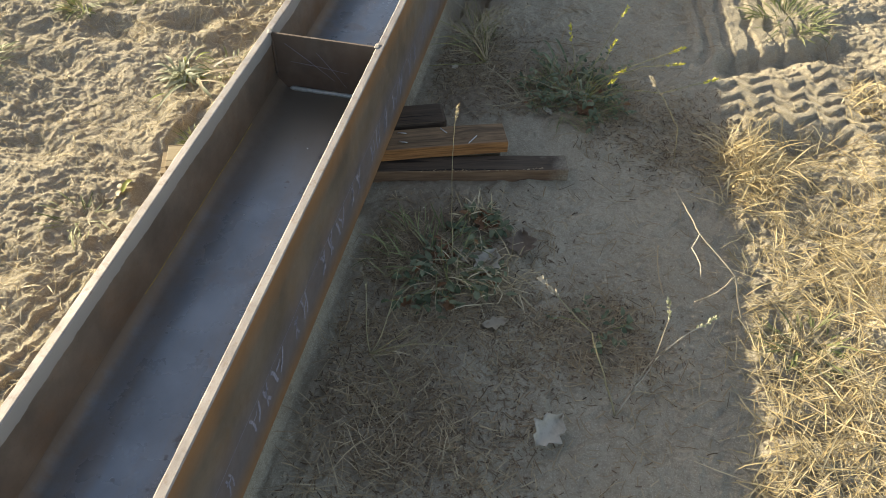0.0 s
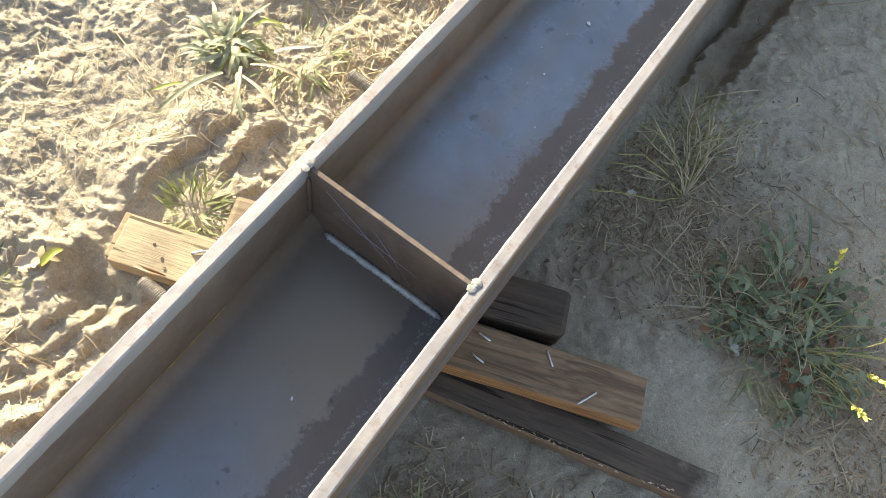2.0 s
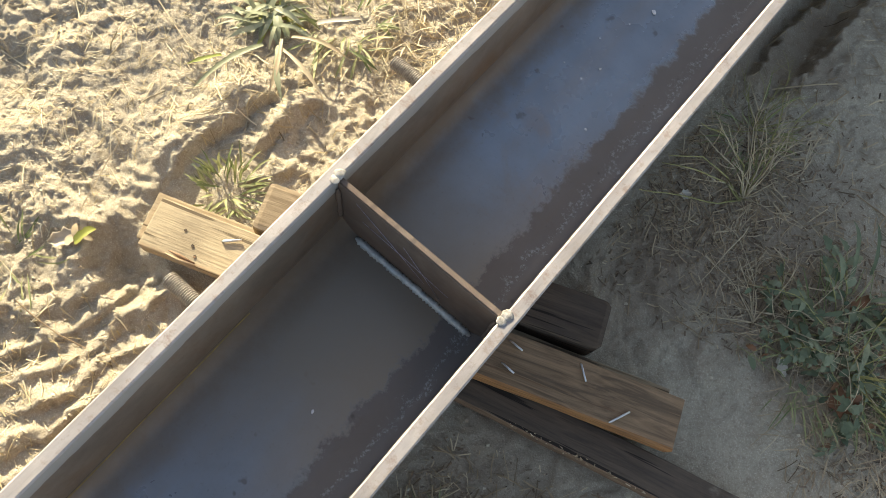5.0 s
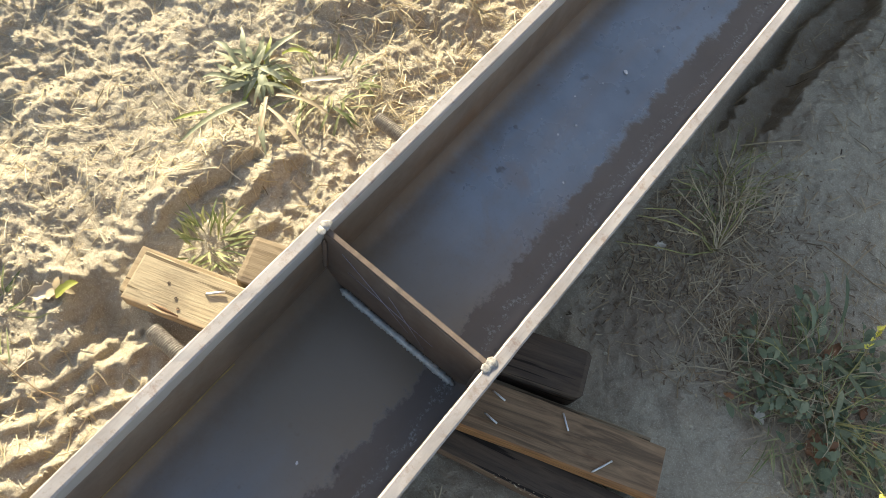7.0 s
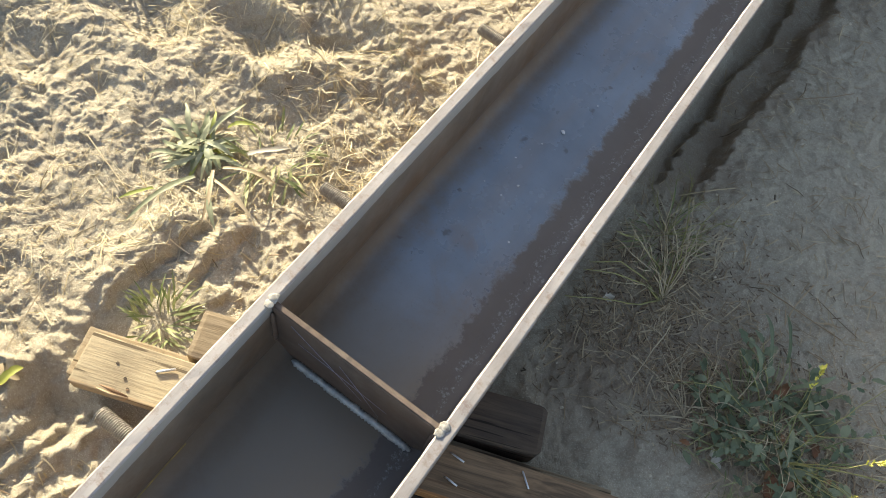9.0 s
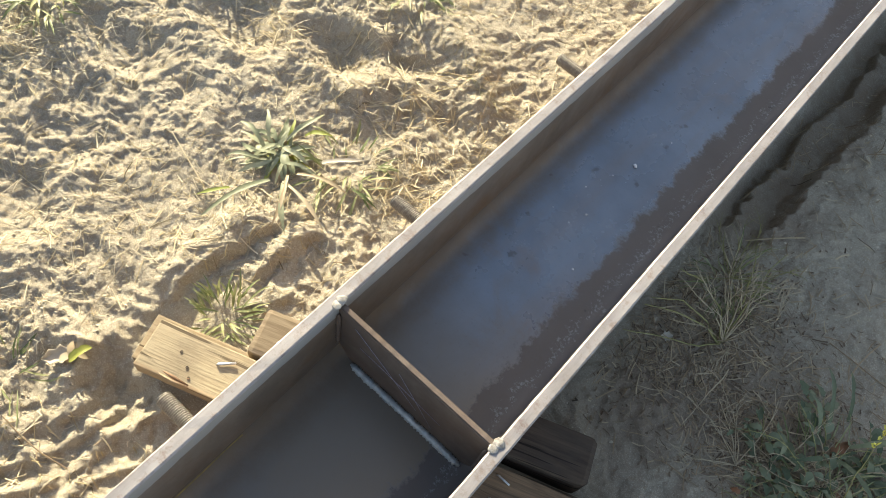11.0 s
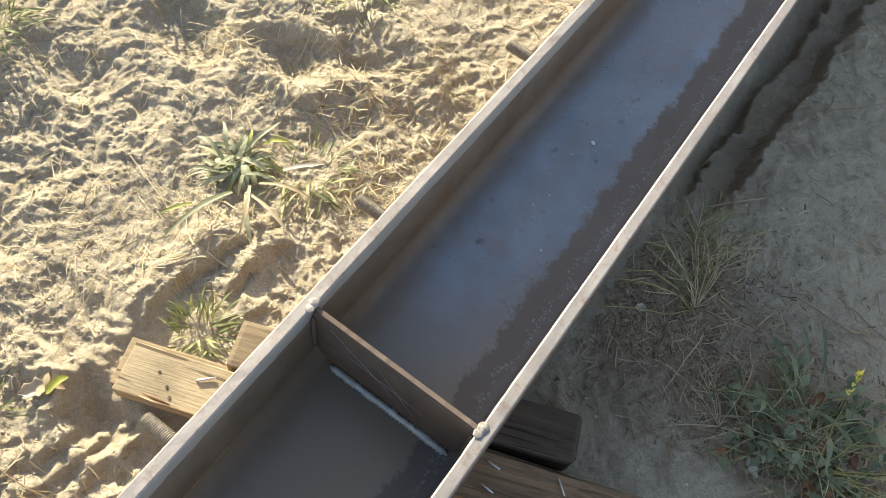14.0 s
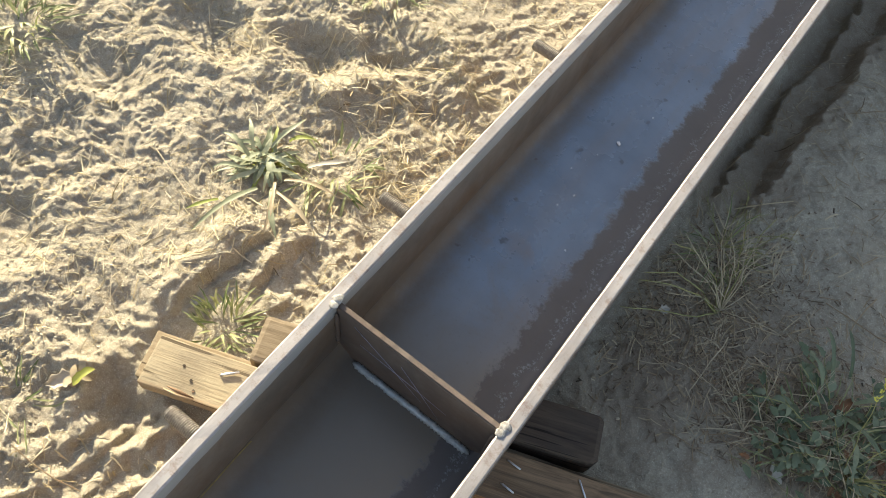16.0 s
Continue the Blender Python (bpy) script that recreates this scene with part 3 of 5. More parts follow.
def build_stiffener():
    """The cross plate welded between the flanges, its lower corners cut to clear the roots."""
    bm = bmesh.new()
    w, zt, zb = HALF - FL - 0.0006, TOPZ - 0.003, WEBZ + 0.0006
    c = 0.024
    pts = [(-w + c, zb), (w - c, zb), (w, zb + c + 0.004), (w, zt), (-w, zt), (-w, zb + c + 0.004)]
    # more points along the flame-cut upper edge
    up = [(w - 2 * w * i / 40, zt + 0.0007 * noise.noise(Vector((i * 1.7, 3, 0)))) for i in range(41)]
    pts = pts[:3] + up + pts[5:]
    near = [bm.verts.new((x, 0.0, z - LOWZ)) for x, z in pts]
    far = [bm.verts.new((x, 0.0088, z - LOWZ)) for x, z in pts]
    bm.faces.new(near)
    bm.faces.new(far[::-1])
    for i in range(len(pts)):
        j = (i + 1) % len(pts)
        bm.faces.new((near[j], near[i], far[i], far[j]))
    bmesh.ops.recalc_face_normals(bm, faces=bm.faces)
    ridge = [e for e in bm.edges if all(v.co.z > zt - LOWZ - 0.002 for v in e.verts) and abs(e.verts[0].co.y - e.verts[1].co.y) < 1e-6]
    bmesh.ops.bevel(bm, geom=ridge, offset=0.0016, segments=2, affect="EDGES")
    plate = part("stiffener_plate", bm, RUSTY, beam, "brown rusted cross plate welded between the flanges")
    # thin scratches on the face
    for x0, z0, x1, z1 in ((-0.10, 0.350, 0.02, 0.260), (-0.09, 0.300, 0.06, 0.287), (-0.02, 0.335, 0.05, 0.245)):
        v, f = tube_points([Vector((x0, -0.0004, z0 - LOWZ)), Vector(((x0 + x1) / 2, -0.0004, (z0 + z1) / 2 - LOWZ + 0.002)), Vector((x1, -0.0004, z1 - LOWZ))], [0.0004, 0.0006, 0.0003], 4)
        sheet("scratch", v, f, CHALK, plate, "pale scratch")


build_stiffener()


def bead(points, radius, material, name, rng, label="", squash=1.0):
    """A weld run: overlapping ripples along points."""
    verts, faces = [], []
    sides = 8
    for i, p in enumerate(points):
        a = (points[min(i + 1, len(points) - 1)] - points[max(i - 1, 0)]).normalized()
        u = a.orthogonal().normalized()
        w = a.cross(u)
        end = min(1, (i + 0.4) / 3, (len(points) - 0.6 - i) / 3)
        rr = radius * (0.85 + 0.28 * (i % 2) + 0.3 * (rng.random() - 0.5)) * max(end, 0.3)
        for k in range(sides):
            q = 2 * math.pi * k / sides
            verts.append(p + (u * math.cos(q) + w * math.sin(q) * squash) * rr * (1 + 0.12 * (rng.random() - 0.5)))
    for i in range(len(points) - 1):
        for k in range(sides):
            a, b = i * sides + k, i * sides + (k + 1) % sides
            faces.append((a, b, b + sides, a + sides))
    faces += [tuple(range(sides))[::-1], tuple(range((len(points) - 1) * sides, len(points) * sides))]
    return sheet(name, verts, faces, material, beam, label)


def build_welds():
    rng = random.Random(11)
    z = WEBZ - LOWZ
    line = [Vector((-0.100 + 0.212 * i / 70, -0.0050 + 0.0012 * (rng.random() - 0.5), z + 0.0035)) for i in range(71)]
    bead(line, 0.0056, WELD, "weld_bead", rng, "bright silvery weld bead along the foot of the plate")
    for s in (1, -1):
        x = s * (HALF - FL - 0.003)
        up = [Vector((x, -0.003, z + 0.035 + 0.10 * i / 34)) for i in range(35)]
        bead(up, 0.0036, RUSTY, "weld_bead", rng, "dark upright weld bead in the corner")
        for k, (dx, dy, r) in enumerate(((0.002, -0.002, 0.0062), (0.003, 0.008, 0.0070))):
            bm = bmesh.new()
            bmesh.ops.create_icosphere(bm, subdivisions=3, radius=r)
            for v in bm.verts:
                v.co *= 1 + 0.35 * noise.noise(v.co * 240 + Vector((k * 3, s * 2, 0)))
                v.co.z *= 0.26
                v.co += Vector((s * (HALF - FL + dx), dy, TOPZ - LOWZ + 0.0005))
            for f in bm.faces:
                f.smooth = True
            part("weld_blob", bm, WELD_DARK, beam, "lump of weld metal at the top corner")


build_welds()


def build_stud(y):
    """A threaded rod standing out of the flange."""
    r, pitch, length = 0.0125, 0.0034, 0.118
    seg, rows = 18, int(length / pitch * 6)
    verts, faces = [], []
    for i in range(rows + 1):
        d = length * i / rows
        for k in range(seg):
            ph = (d / pitch - k / seg) % 1
            rr = r - 0.0016 * (1 - abs(2 * ph - 1)) - (0.002 * max(0, (d - length + 0.003) / 0.003))
            q = 2 * math.pi * k / seg
            verts.append((-HALF + 0.001 - d, y + rr * math.cos(q), 0.18 - LOWZ + rr * math.sin(q)))
    for i in range(rows):
        for k in range(seg):
            a, b = i * seg + k, i * seg + (k + 1) % seg
            faces.append((a, a + seg, b + seg, b))
    faces.append(tuple(range(rows * seg, rows * seg + seg))[::-1])
    sheet("threaded_stud", verts, faces, THREAD, beam, "dark oiled threaded steel rod end", smooth=False)


for y in (-0.216, 0.266, 0.741):
    build_stud(y)


def stroke(points, width):
    """A flat chalk stroke on the outer face of the shady flange."""
    verts, faces = [], []
    for i, (y, z) in enumerate(points):
        a, b = points[max(i - 1, 0)], points[min(i + 1, len(points) - 1)]
        d = Vector((b[0] - a[0], b[1] - a[1])).normalized()
        n = Vector((-d.y, d.x)) * width / 2
        for s in (1, -1):
            verts.append((HALF + 0.0008, y + s * n.x, z + s * n.y - LOWZ))
    for i in range(len(points) - 1):
        faces.append((2 * i, 2 * i + 1, 2 * i + 3, 2 * i + 2))
    return verts, faces


def build_chalk():
    rng = random.Random(3)
    # a long ruled line
    pts = [(-1.5 + 0.03 * i, 0.208 + 0.004 * noise.noise(Vector((i * 0.11, 0, 0)))) for i in range(75)]
    sheet("chalk_line", *stroke(pts, 0.0018), CHALK, beam, "thin ruled chalk line")
    # unreadable chalked figures, as plain slanting strokes of their size
    for y in (-1.02, -0.90, -0.85, -0.79, -0.69, -0.64, -0.52, -0.47, -0.40, -0.31, -0.26, -0.14, -0.09, -0.02, 0.08, 0.14, 0.24, 0.30, 0.42, 0.50):
        h, lean = rng.uniform(0.050, 0.068), rng.uniform(-0.024, 0.024)
        zz = 0.140 + rng.uniform(-0.008, 0.008)
        for a, b in (((0.0, 0.0), (lean, h)), ((0.016, 0.004), (0.016 - lean, h)), ((0.0, h * rng.uniform(0.3, 0.9)), (0.018, h * rng.uniform(0.3, 0.9)))):
            p = [(y + a[0] + (b[0] - a[0]) * k / 5 + 0.003 * math.sin(k + y * 50), zz + a[1] + (b[1] - a[1]) * k / 5 + 0.002 * math.cos(k * 1.7)) for k in range(6)]
            sheet("chalk_mark", *stroke(p, rng.uniform(0.004, 0.0080)), CHALK, beam, "faint chalk stroke")


build_chalk()


def build_crayon():
    verts, faces = [], []
    for i in range(61):
        y = -0.72 + 0.009 * i
        z = WEBZ + 0.016 + 0.0022 * noise.noise(Vector((y * 16, 0.3, 0)))
        for k in (-1, 1):
            q = math.acos(min(1.0, max(-1.0, 1 - (z + k * 0.0010 - WEBZ) / 0.027)))
            verts.append((-(HALF - FL + 0.0012 - 0.027 + 0.027 * math.sin(q)) + 0.0006, y, z + k * 0.0010 + 0.0004 - LOWZ))
    faces = [(2 * i, 2 * i + 1, 2 * i + 3, 2 * i + 2) for i in range(60)]
    sheet("crayon_line", verts, faces, CRAYON, beam, "faint yellow crayon line")


build_crayon()


def build_flake(x, y, size, rng):
    bm = bmesh.new()
    bmesh.ops.create_icosphere(bm, subdivisions=1, radius=size)
    for v in bm.verts:
        v.co = Vector((v.co.x * rng.uniform(0.7, 1.3), v.co.y * rng.uniform(0.7, 1.6), v.co.z * 0.35)) * rng.uniform(0.8, 1.2)
    ob = part("metal_flake", bm, NAIL)
    ob.matrix_world = pose(x, y, WEBZ + size * 0.3, 0, 0, rng.uniform(0, 180))
    tagged(ob, "small pale chip lying on the steel web", "flake", "chips on the web")


rng = random.Random(21)
for x, y, s in ((-0.004, 0.607, 0.0045), (-0.018, 0.425, 0.002), (-0.006, 0.46, 0.0022), (-0.04, 0.505, 0.0018), (-0.02, 0.56, 0.0018), (0.015, 0.70, 0.002),
                (0.04, 0.36, 0.0018), (-0.055, 0.43, 0.0016), (0.02, -0.22, 0.0022), (-0.04, -0.46, 0.002)):
    build_flake(x, y, s, rng)


# ---------------------------------------------------------------- timbers under the beam
def nail(x, y, z, angle, length, r, parent, up=0.0):
    d = Vector((math.cos(radians(angle)), math.sin(radians(angle)), up))
    p = [Vector((x, y, z - 0.004)), Vector((x, y, z + r)) + d * 0.004, Vector((x, y, z + r)) + d * length * 0.6, Vector((x, y, z + r + 0.001)) + d * length]
    v, f = tube_points(p, [r, r, r, r * 0.9], 8)
    sheet("bent_nail", v, f, NAIL, parent, "bent-over shiny nail")


def build_timbers():
    rng = random.Random(8)
    # pale pine batten with nails, across and on top of the stained plank
    pine = empty("pine_batten", "weathered two-board pine batten with bent nails under the steel beam", "timber", pose(0.024, -0.0135, 0.0, 0, 0, 20.0))
    upper = worn_box(0.897, 0.085, 0.034, 0.0022, 0.0020, rng, 24)
    upper.transform(Matrix.Translation((0, 0, 0.0372)))
    part("upper_board", upper, PINE, pine)
    lower = worn_box(0.905, 0.084, 0.035, 0.0022, 0.0018, rng, 24)
    lower.transform(Matrix.Translation((-0.020, 0.017, 0.001)))
    part("lower_board", lower, REDPINE, pine, "orange-brown sawn lower board")
    turn = pose(0.024, -0.0135, 0, 0, 0, 20.0).inverted()
    for x, y, a, n, r in ((0.171, 0.031, -2, 0.026, 0.0017), (0.159, 0.067, 0, 0.026, 0.0017), (0.266, 0.115, -38, 0.032, 0.0017), (0.356, 0.067, 66, 0.040, 0.0018), (-0.290, -0.117, 45, 0.032, 0.0022)):
        p = turn @ Vector((x, y, 0))
        nail(p.x, p.y, 0.0722, a - 20.0, n, r, pine)
    for x, y in ((-0.345, -0.141), (-0.318, -0.152), (-0.303, -0.162)):
        p = turn @ Vector((x, y, 0))
        bm = bmesh.new()
        bmesh.ops.create_cone(bm, cap_ends=True, segments=10, radius1=0.0026, radius2=0.0026, depth=0.001, matrix=Matrix.Translation((p.x, p.y, 0.0722)))
        part("nail_hole", bm, TARWOOD, pine, "dark nail hole")
    # a splinter torn from the edge
    p0, p1 = turn @ Vector((-0.345, -0.186, 0)), turn @ Vector((-0.293, -0.172, 0))
    v, f = tube_points([Vector((p0.x, p0.y + 0.003, 0.0698)), Vector(((p0.x + p1.x) / 2, p1.y + 0.005, 0.0698)), Vector((p1.x, p1.y + 0.002, 0.0698))], [0.0016, 0.0034, 0.0016], 6)
    sheet("torn_hollow", v, f, TARWOOD, pine, "dark torn hollow in the board")
    v, f = tube_points([Vector((p0.x, p0.y - 0.003, 0.0705)), Vector(((p0.x + p1.x) / 2, p1.y - 0.002, 0.0722)), Vector((p1.x, p1.y - 0.001, 0.0715))], [0.0012, 0.0026, 0.0018], 5)
    sheet("splinter", v, f, PINE, pine)
    # stained plank half sunk in the sand
    plank = empty("stained_plank", "dark oil-stained plank half sunk in the sand beside the batten", "plank", pose(0.368, 0.0345, -0.012, 0, 0, 14.6))
    part("plank_body", worn_box(0.528, 0.062, 0.044, 0.004, 0.0025, rng, 18), TARWOOD, plank)
    # crumbled pale edge of the plank
    h = Heap()
    for i in range(90):
        x = rng.uniform(-0.14, 0.20)
        c = Vector((x, -0.0285 + rng.uniform(-0.002, 0.006), 0.0440))
        s = rng.uniform(0.0012, 0.0032)
        vs = [c + Vector((rng.uniform(-2, 2) * s, rng.uniform(-1, 1) * s, rng.uniform(-0.4, 0.6) * s)) for _ in range(4)]
        h.add(vs, [(0, 1, 2), (0, 2, 3), (0, 3, 1), (1, 3, 2)])
    tagged(sheet("splintered_edge", h.v, h.f, CHAFF, plank, "pale splintered edge", smooth=False), kind="stuff")
    # old dark sleeper that carries the beam
    block = empty("timber_support", "dark old squared timber carrying the steel beam", "timber", pose(-0.0085, 0.0815, -0.002, 0, 0, 21.6))
    part("support_body", worn_box(0.606, 0.086, 0.0765, 0.010, 0.0016, rng, 16, 0.016), OLDWOOD, block)
    nail(-0.262, -0.012, 0.077, 40, 0.012, 0.0022, block)


build_timbers()


# ---------------------------------------------------------------- plants
def blade(base, yaw, rise, length, width, droop, rng, fold=0.25, n=6, tip=1.0, lobes=0.0):
    """A leaf: verts and faces of a folded, drooping strip."""
    verts, faces = [], []
    p, e, yaw0 = Vector(base), rise, yaw
    side = Vector((-math.sin(yaw), math.cos(yaw), 0))
    twist = rng.uniform(-0.9, 0.9)
    for i in range(n + 1):
        t = i / n
        w = width * (math.sin(math.pi * min(t ** (1.15 * tip), 0.99)) ** 0.8 + 0.10 * (1 - t)) * 0.5 * (1 + lobes * math.sin(t * 21 + yaw0))
        d = Vector((math.cos(yaw) * math.cos(e), math.sin(yaw) * math.cos(e), math.sin(e)))
        upv = side.cross(d) * -1
        s = side * math.cos(twist * t) + upv * math.sin(twist * t)
        verts += [p - s * w + upv * w * fold, p.copy(), p + s * w + upv * w * fold]
        p = p + d * (length / n)
        e -= droop / n
        yaw += rng.uniform(-0.16, 0.16)
        side = Vector((-math.sin(yaw), math.cos(yaw), 0))
    for i in range(n):
        for k in (0, 1):
            a = i * 3 + k
            faces.append((a, a + 1, a + 4, a + 3))
    return verts, faces


def keep_up(verts, x, y, lift=0.002):
    """Lifts what would sink into the sand."""
    pts = np.array([(v[0] + x, v[1] + y) for v in verts])
    hs = level(pts[:, 0], pts[:, 1])
    return [Vector((v[0], v[1], max(v[2], h + lift))) for v, h in zip(verts, hs)]


def rosette(x, y, count, length, width, material, label, seed, rise=(0.15, 1.1), droop=0.9, dry=0.2, name="weed_rosette", odd=None):
    rng = random.Random(seed)
    z = top(x, y)
    root = empty(name, label, "weed", pose(x, y, 0))
    for i in range(count):
        yaw = i * 2.39996 + rng.uniform(-0.9, 0.9)
        low = i / count
        e = rise[0] + (rise[1] - rise[0]) * (0.5 * low + 0.5 * rng.random()) + rng.uniform(-0.1, 0.1)
        ln = length * rng.uniform(0.4, 1.15) * (1.0 - 0.25 * low)
        r = 0.28 * length * math.sqrt(rng.random())
        q = rng.uniform(0, 6.283)
        v, f = blade((r * math.cos(q), r * math.sin(q), z + 0.004 + 0.01 * low), yaw, e, ln, width * rng.uniform(0.6, 1.25), droop * rng.uniform(0.3, 1.7), rng, rng.uniform(0.05, 0.35), 8)
        v = keep_up(v, x, y, 0.003)
        mat = material
        if low < dry:
            mat = DRYLEAF if rng.random() < 0.7 else YELLOWISH
        elif odd and rng.random() < 0.08:
            mat = odd
        sheet("leaf", v, f, mat, root, "withered leaf" if mat is DRYLEAF else "")
    return root


def tuft(x, y, count, length, material, label, seed, width=0.004, spreadr=0.02, rise=(0.5, 1.5), droop=1.0, name="grass_tuft", category="grass"):
    rng = random.Random(seed)
    if material is CHAFF:
        width, length, count = width * 0.48, length * 0.8, int(count * 1.3)
    h = Heap()
    for i in range(count):
        r, q = spreadr * math.sqrt(rng.random()), rng.uniform(0, 6.283)
        bx, by = r * math.cos(q), r * math.sin(q)
        way = q + rng.uniform(-0.9, 0.9) if name == "grass_tuft" else rng.uniform(0, 6.283)
        v, f = blade((bx, by, top(x + bx, y + by)), way, rng.uniform(*rise), length * rng.uniform(0.45, 1.1), width * rng.uniform(0.6, 1.3), droop * rng.uniform(0.4, 1.5), rng, 0.3, 4)
        h.add(keep_up(v, x, y, 0.001), f)
    root = empty(name, label, category, pose(x, y, 0))
    tagged(sheet("foliage", h.v, h.f, material, root), kind="stuff")
    return root


def stem_path(base, way, length, bend, rng, n=9):
    pts, d = [Vector(base)], Vector(way).normalized()
    turn = Vector((rng.uniform(-1, 1), rng.uniform(-1, 1), rng.uniform(-0.6, 0.3))) * bend
    for i in range(n):
        pts.append(pts[-1] + d * (length / n))
        d = (d + turn / n + Vector((rng.uniform(-1, 1), rng.uniform(-1, 1), rng.uniform(-1, 1))) * 0.09).normalized()
    return pts


def stalk_to(root, base, tip, material, rng, r=0.0013, flower=True, bend=0.03, side=0, head=None):
    """A stem from base to tip (world), with a bloom or seed head and side twigs."""
    a, b = Vector(base), Vector(tip)
    bow = Vector((rng.uniform(-1, 1), rng.uniform(-1, 1), 0.9)) * bend
    pts = [a.lerp(b, t) + bow * 4 * t * (1 - t) + Vector((rng.uniform(-1, 1), rng.uniform(-1, 1), rng.uniform(-1, 1))) * 0.0015 for t in [i / 10 for i in range(11)]]
    org = root.matrix_world.translation
    v, f = tube_points([p - org for p in pts], [r * (1 - 0.55 * i / 10) for i in range(11)], 5)
    sheet("stem", v, f, material, root)
    for k in range(side):
        q = pts[rng.randint(4, 8)]
        w = (b - a).normalized() + Vector((rng.uniform(-1, 1), rng.uniform(-1, 1), rng.uniform(-0.2, 0.6)))
        v, f = tube_points([p - org for p in stem_path(q, w, rng.uniform(0.03, 0.09), 0.5, rng, 5)], [r * 0.6 * (1 - 0.12 * i) for i in range(6)], 4)
        sheet("twig", v, f, material, root)
    if flower:
        h = Heap()
        d = (pts[-1] - pts[-3]).normalized()
        for k in range(26):
            t = rng.random()
            p = pts[-1] - d * 0.035 * t - org
            o = Vector((rng.uniform(-1, 1), rng.uniform(-1, 1), rng.uniform(-1, 1))).normalized()
            s = rng.uniform(0.003, 0.006)
            u = o.orthogonal().normalized() * s * 0.5
            tipp = p + (o + d * 0.8) * s * 1.2
            h.add([p, p + (tipp - p) * 0.5 + u, tipp, p + (tipp - p) * 0.5 - u], [(0, 1, 2, 3)])
        sheet("seed_head" if head else "flower_head", h.v, h.f, head or FLOWER, root, "pale seed head" if head else "small yellow flower head")


def bush(x, y, count, length, material, label, seed, thick=0.0014, lean=(0.3, 1.2), name="dry_weed", forks=3, away=None):
    """Branching dry stems from one root."""
    rng = random.Random(seed)
    z = top(x, y)
    root = empty(name, label, "weed", pose(x, y, 0))
    for i in range(count):
        q = (away if away is not None else 0) + (rng.uniform(-1.2, 1.2) if away is not None else rng.uniform(0, 6.283))
        e = rng.uniform(*lean)
        pts = stem_path((0, 0, z), (math.cos(q) * math.cos(e), math.sin(q) * math.cos(e), math.sin(e)), length * rng.uniform(0.6, 1.15), 0.7, rng)
        v, f = tube_points(keep_up(pts, x, y, 0.003), [thick * (1 - 0.07 * k) for k in range(len(pts))], 5)
        stem = sheet("stem", v, f, material, root)
        for k in range(forks):
            j = rng.randint(3, 8)
            d = (pts[j] - pts[j - 1]).normalized() + Vector((rng.uniform(-1, 1), rng.uniform(-1, 1), rng.uniform(-0.4, 0.7))) * 0.8
            tp = stem_path(pts[j], d, length * rng.uniform(0.2, 0.45), 0.8, rng, 5)
            v, f = tube_points(keep_up(tp, x, y, 0.002), [thick * 0.6 * (1 - 0.12 * i2) for i2 in range(len(tp))], 4)
            sheet("twig", v, f, material, stem)
    return root


def poly_stem(root, points, r, material, rng, head=None, name="stem"):
    """A slightly kinked stem through world points, with a small head of florets at its tip."""
    org = root.matrix_world.translation
    pts = []
    for a, b in zip(points, points[1:]):
        a, b = Vector(a), Vector(b)
        n = max(2, int((b - a).length / 0.022))
        pts += [a.lerp(b, i / n) + Vector((rng.uniform(-1, 1), rng.uniform(-1, 1), rng.uniform(-1, 1))) * 0.0016 for i in range(n)]
    pts.append(Vector(points[-1]))
    m = len(pts) - 1
    v, f = tube_points([p - org for p in pts], [r * (1 - 0.5 * i / m) for i in range(m + 1)], 5)
    stem = sheet(name, v, f, material, root)
    if head:
        h = Heap()
        d = (pts[-1] - pts[-3]).normalized()
        for i in range(34):
            p = pts[-1] - d * 0.045 * rng.random() - org
            o = Vector((rng.uniform(-1, 1), rng.uniform(-1, 1), rng.uniform(-1, 1))).normalized()
            z = rng.uniform(0.004, 0.0075)
            u = o.orthogonal().normalized() * z * 0.5
            e = p + (o + d) * z * 1.1
            h.add([p, p + (e - p) * 0.5 + u, e, p + (e - p) * 0.5 - u], [(0, 1, 2, 3)])
        sheet("flower_head" if head is FLOWER else "seed_head", h.v, h.f, head, stem, "small yellow flower head" if head is FLOWER else "pale seed head")
    return stem


def strap(root, base, tip, width, arch, material, rng):
    """One long leaf from base to tip, arched, folded along its rib."""
    org = root.matrix_world.translation
    a, b = Vector(base), Vector(tip)
    side = (b - a).cross(Vector((0, 0, 1))).normalized()
    verts, faces, n = [], [], 10
    for i in range(n + 1):
        t = i / n
        p = a.lerp(b, t) + Vector((0, 0, arch * 4 * t * (1 - t))) - org + side * 0.004 * math.sin(4 * t + width * 900)
        w = width * 0.5 * (0.25 + 0.75 * math.sin(math.pi * min(0.12 + 0.8 * t, 1.0)) ** 0.7) * (1 - t ** 6) * (0.8 + 0.14 * math.sin(9 * t + width * 4000) + 0.08 * math.sin(23 * t))
        verts += [p - side * w + Vector((0, 0, w * 0.35)), p, p + side * w + Vector((0, 0, w * 0.35))]
    for i in range(n):
        for k in (0, 1):
            q = i * 3 + k
            faces.append((q, q + 1, q + 4, q + 3))
    return sheet("leaf", verts, faces, material, root)


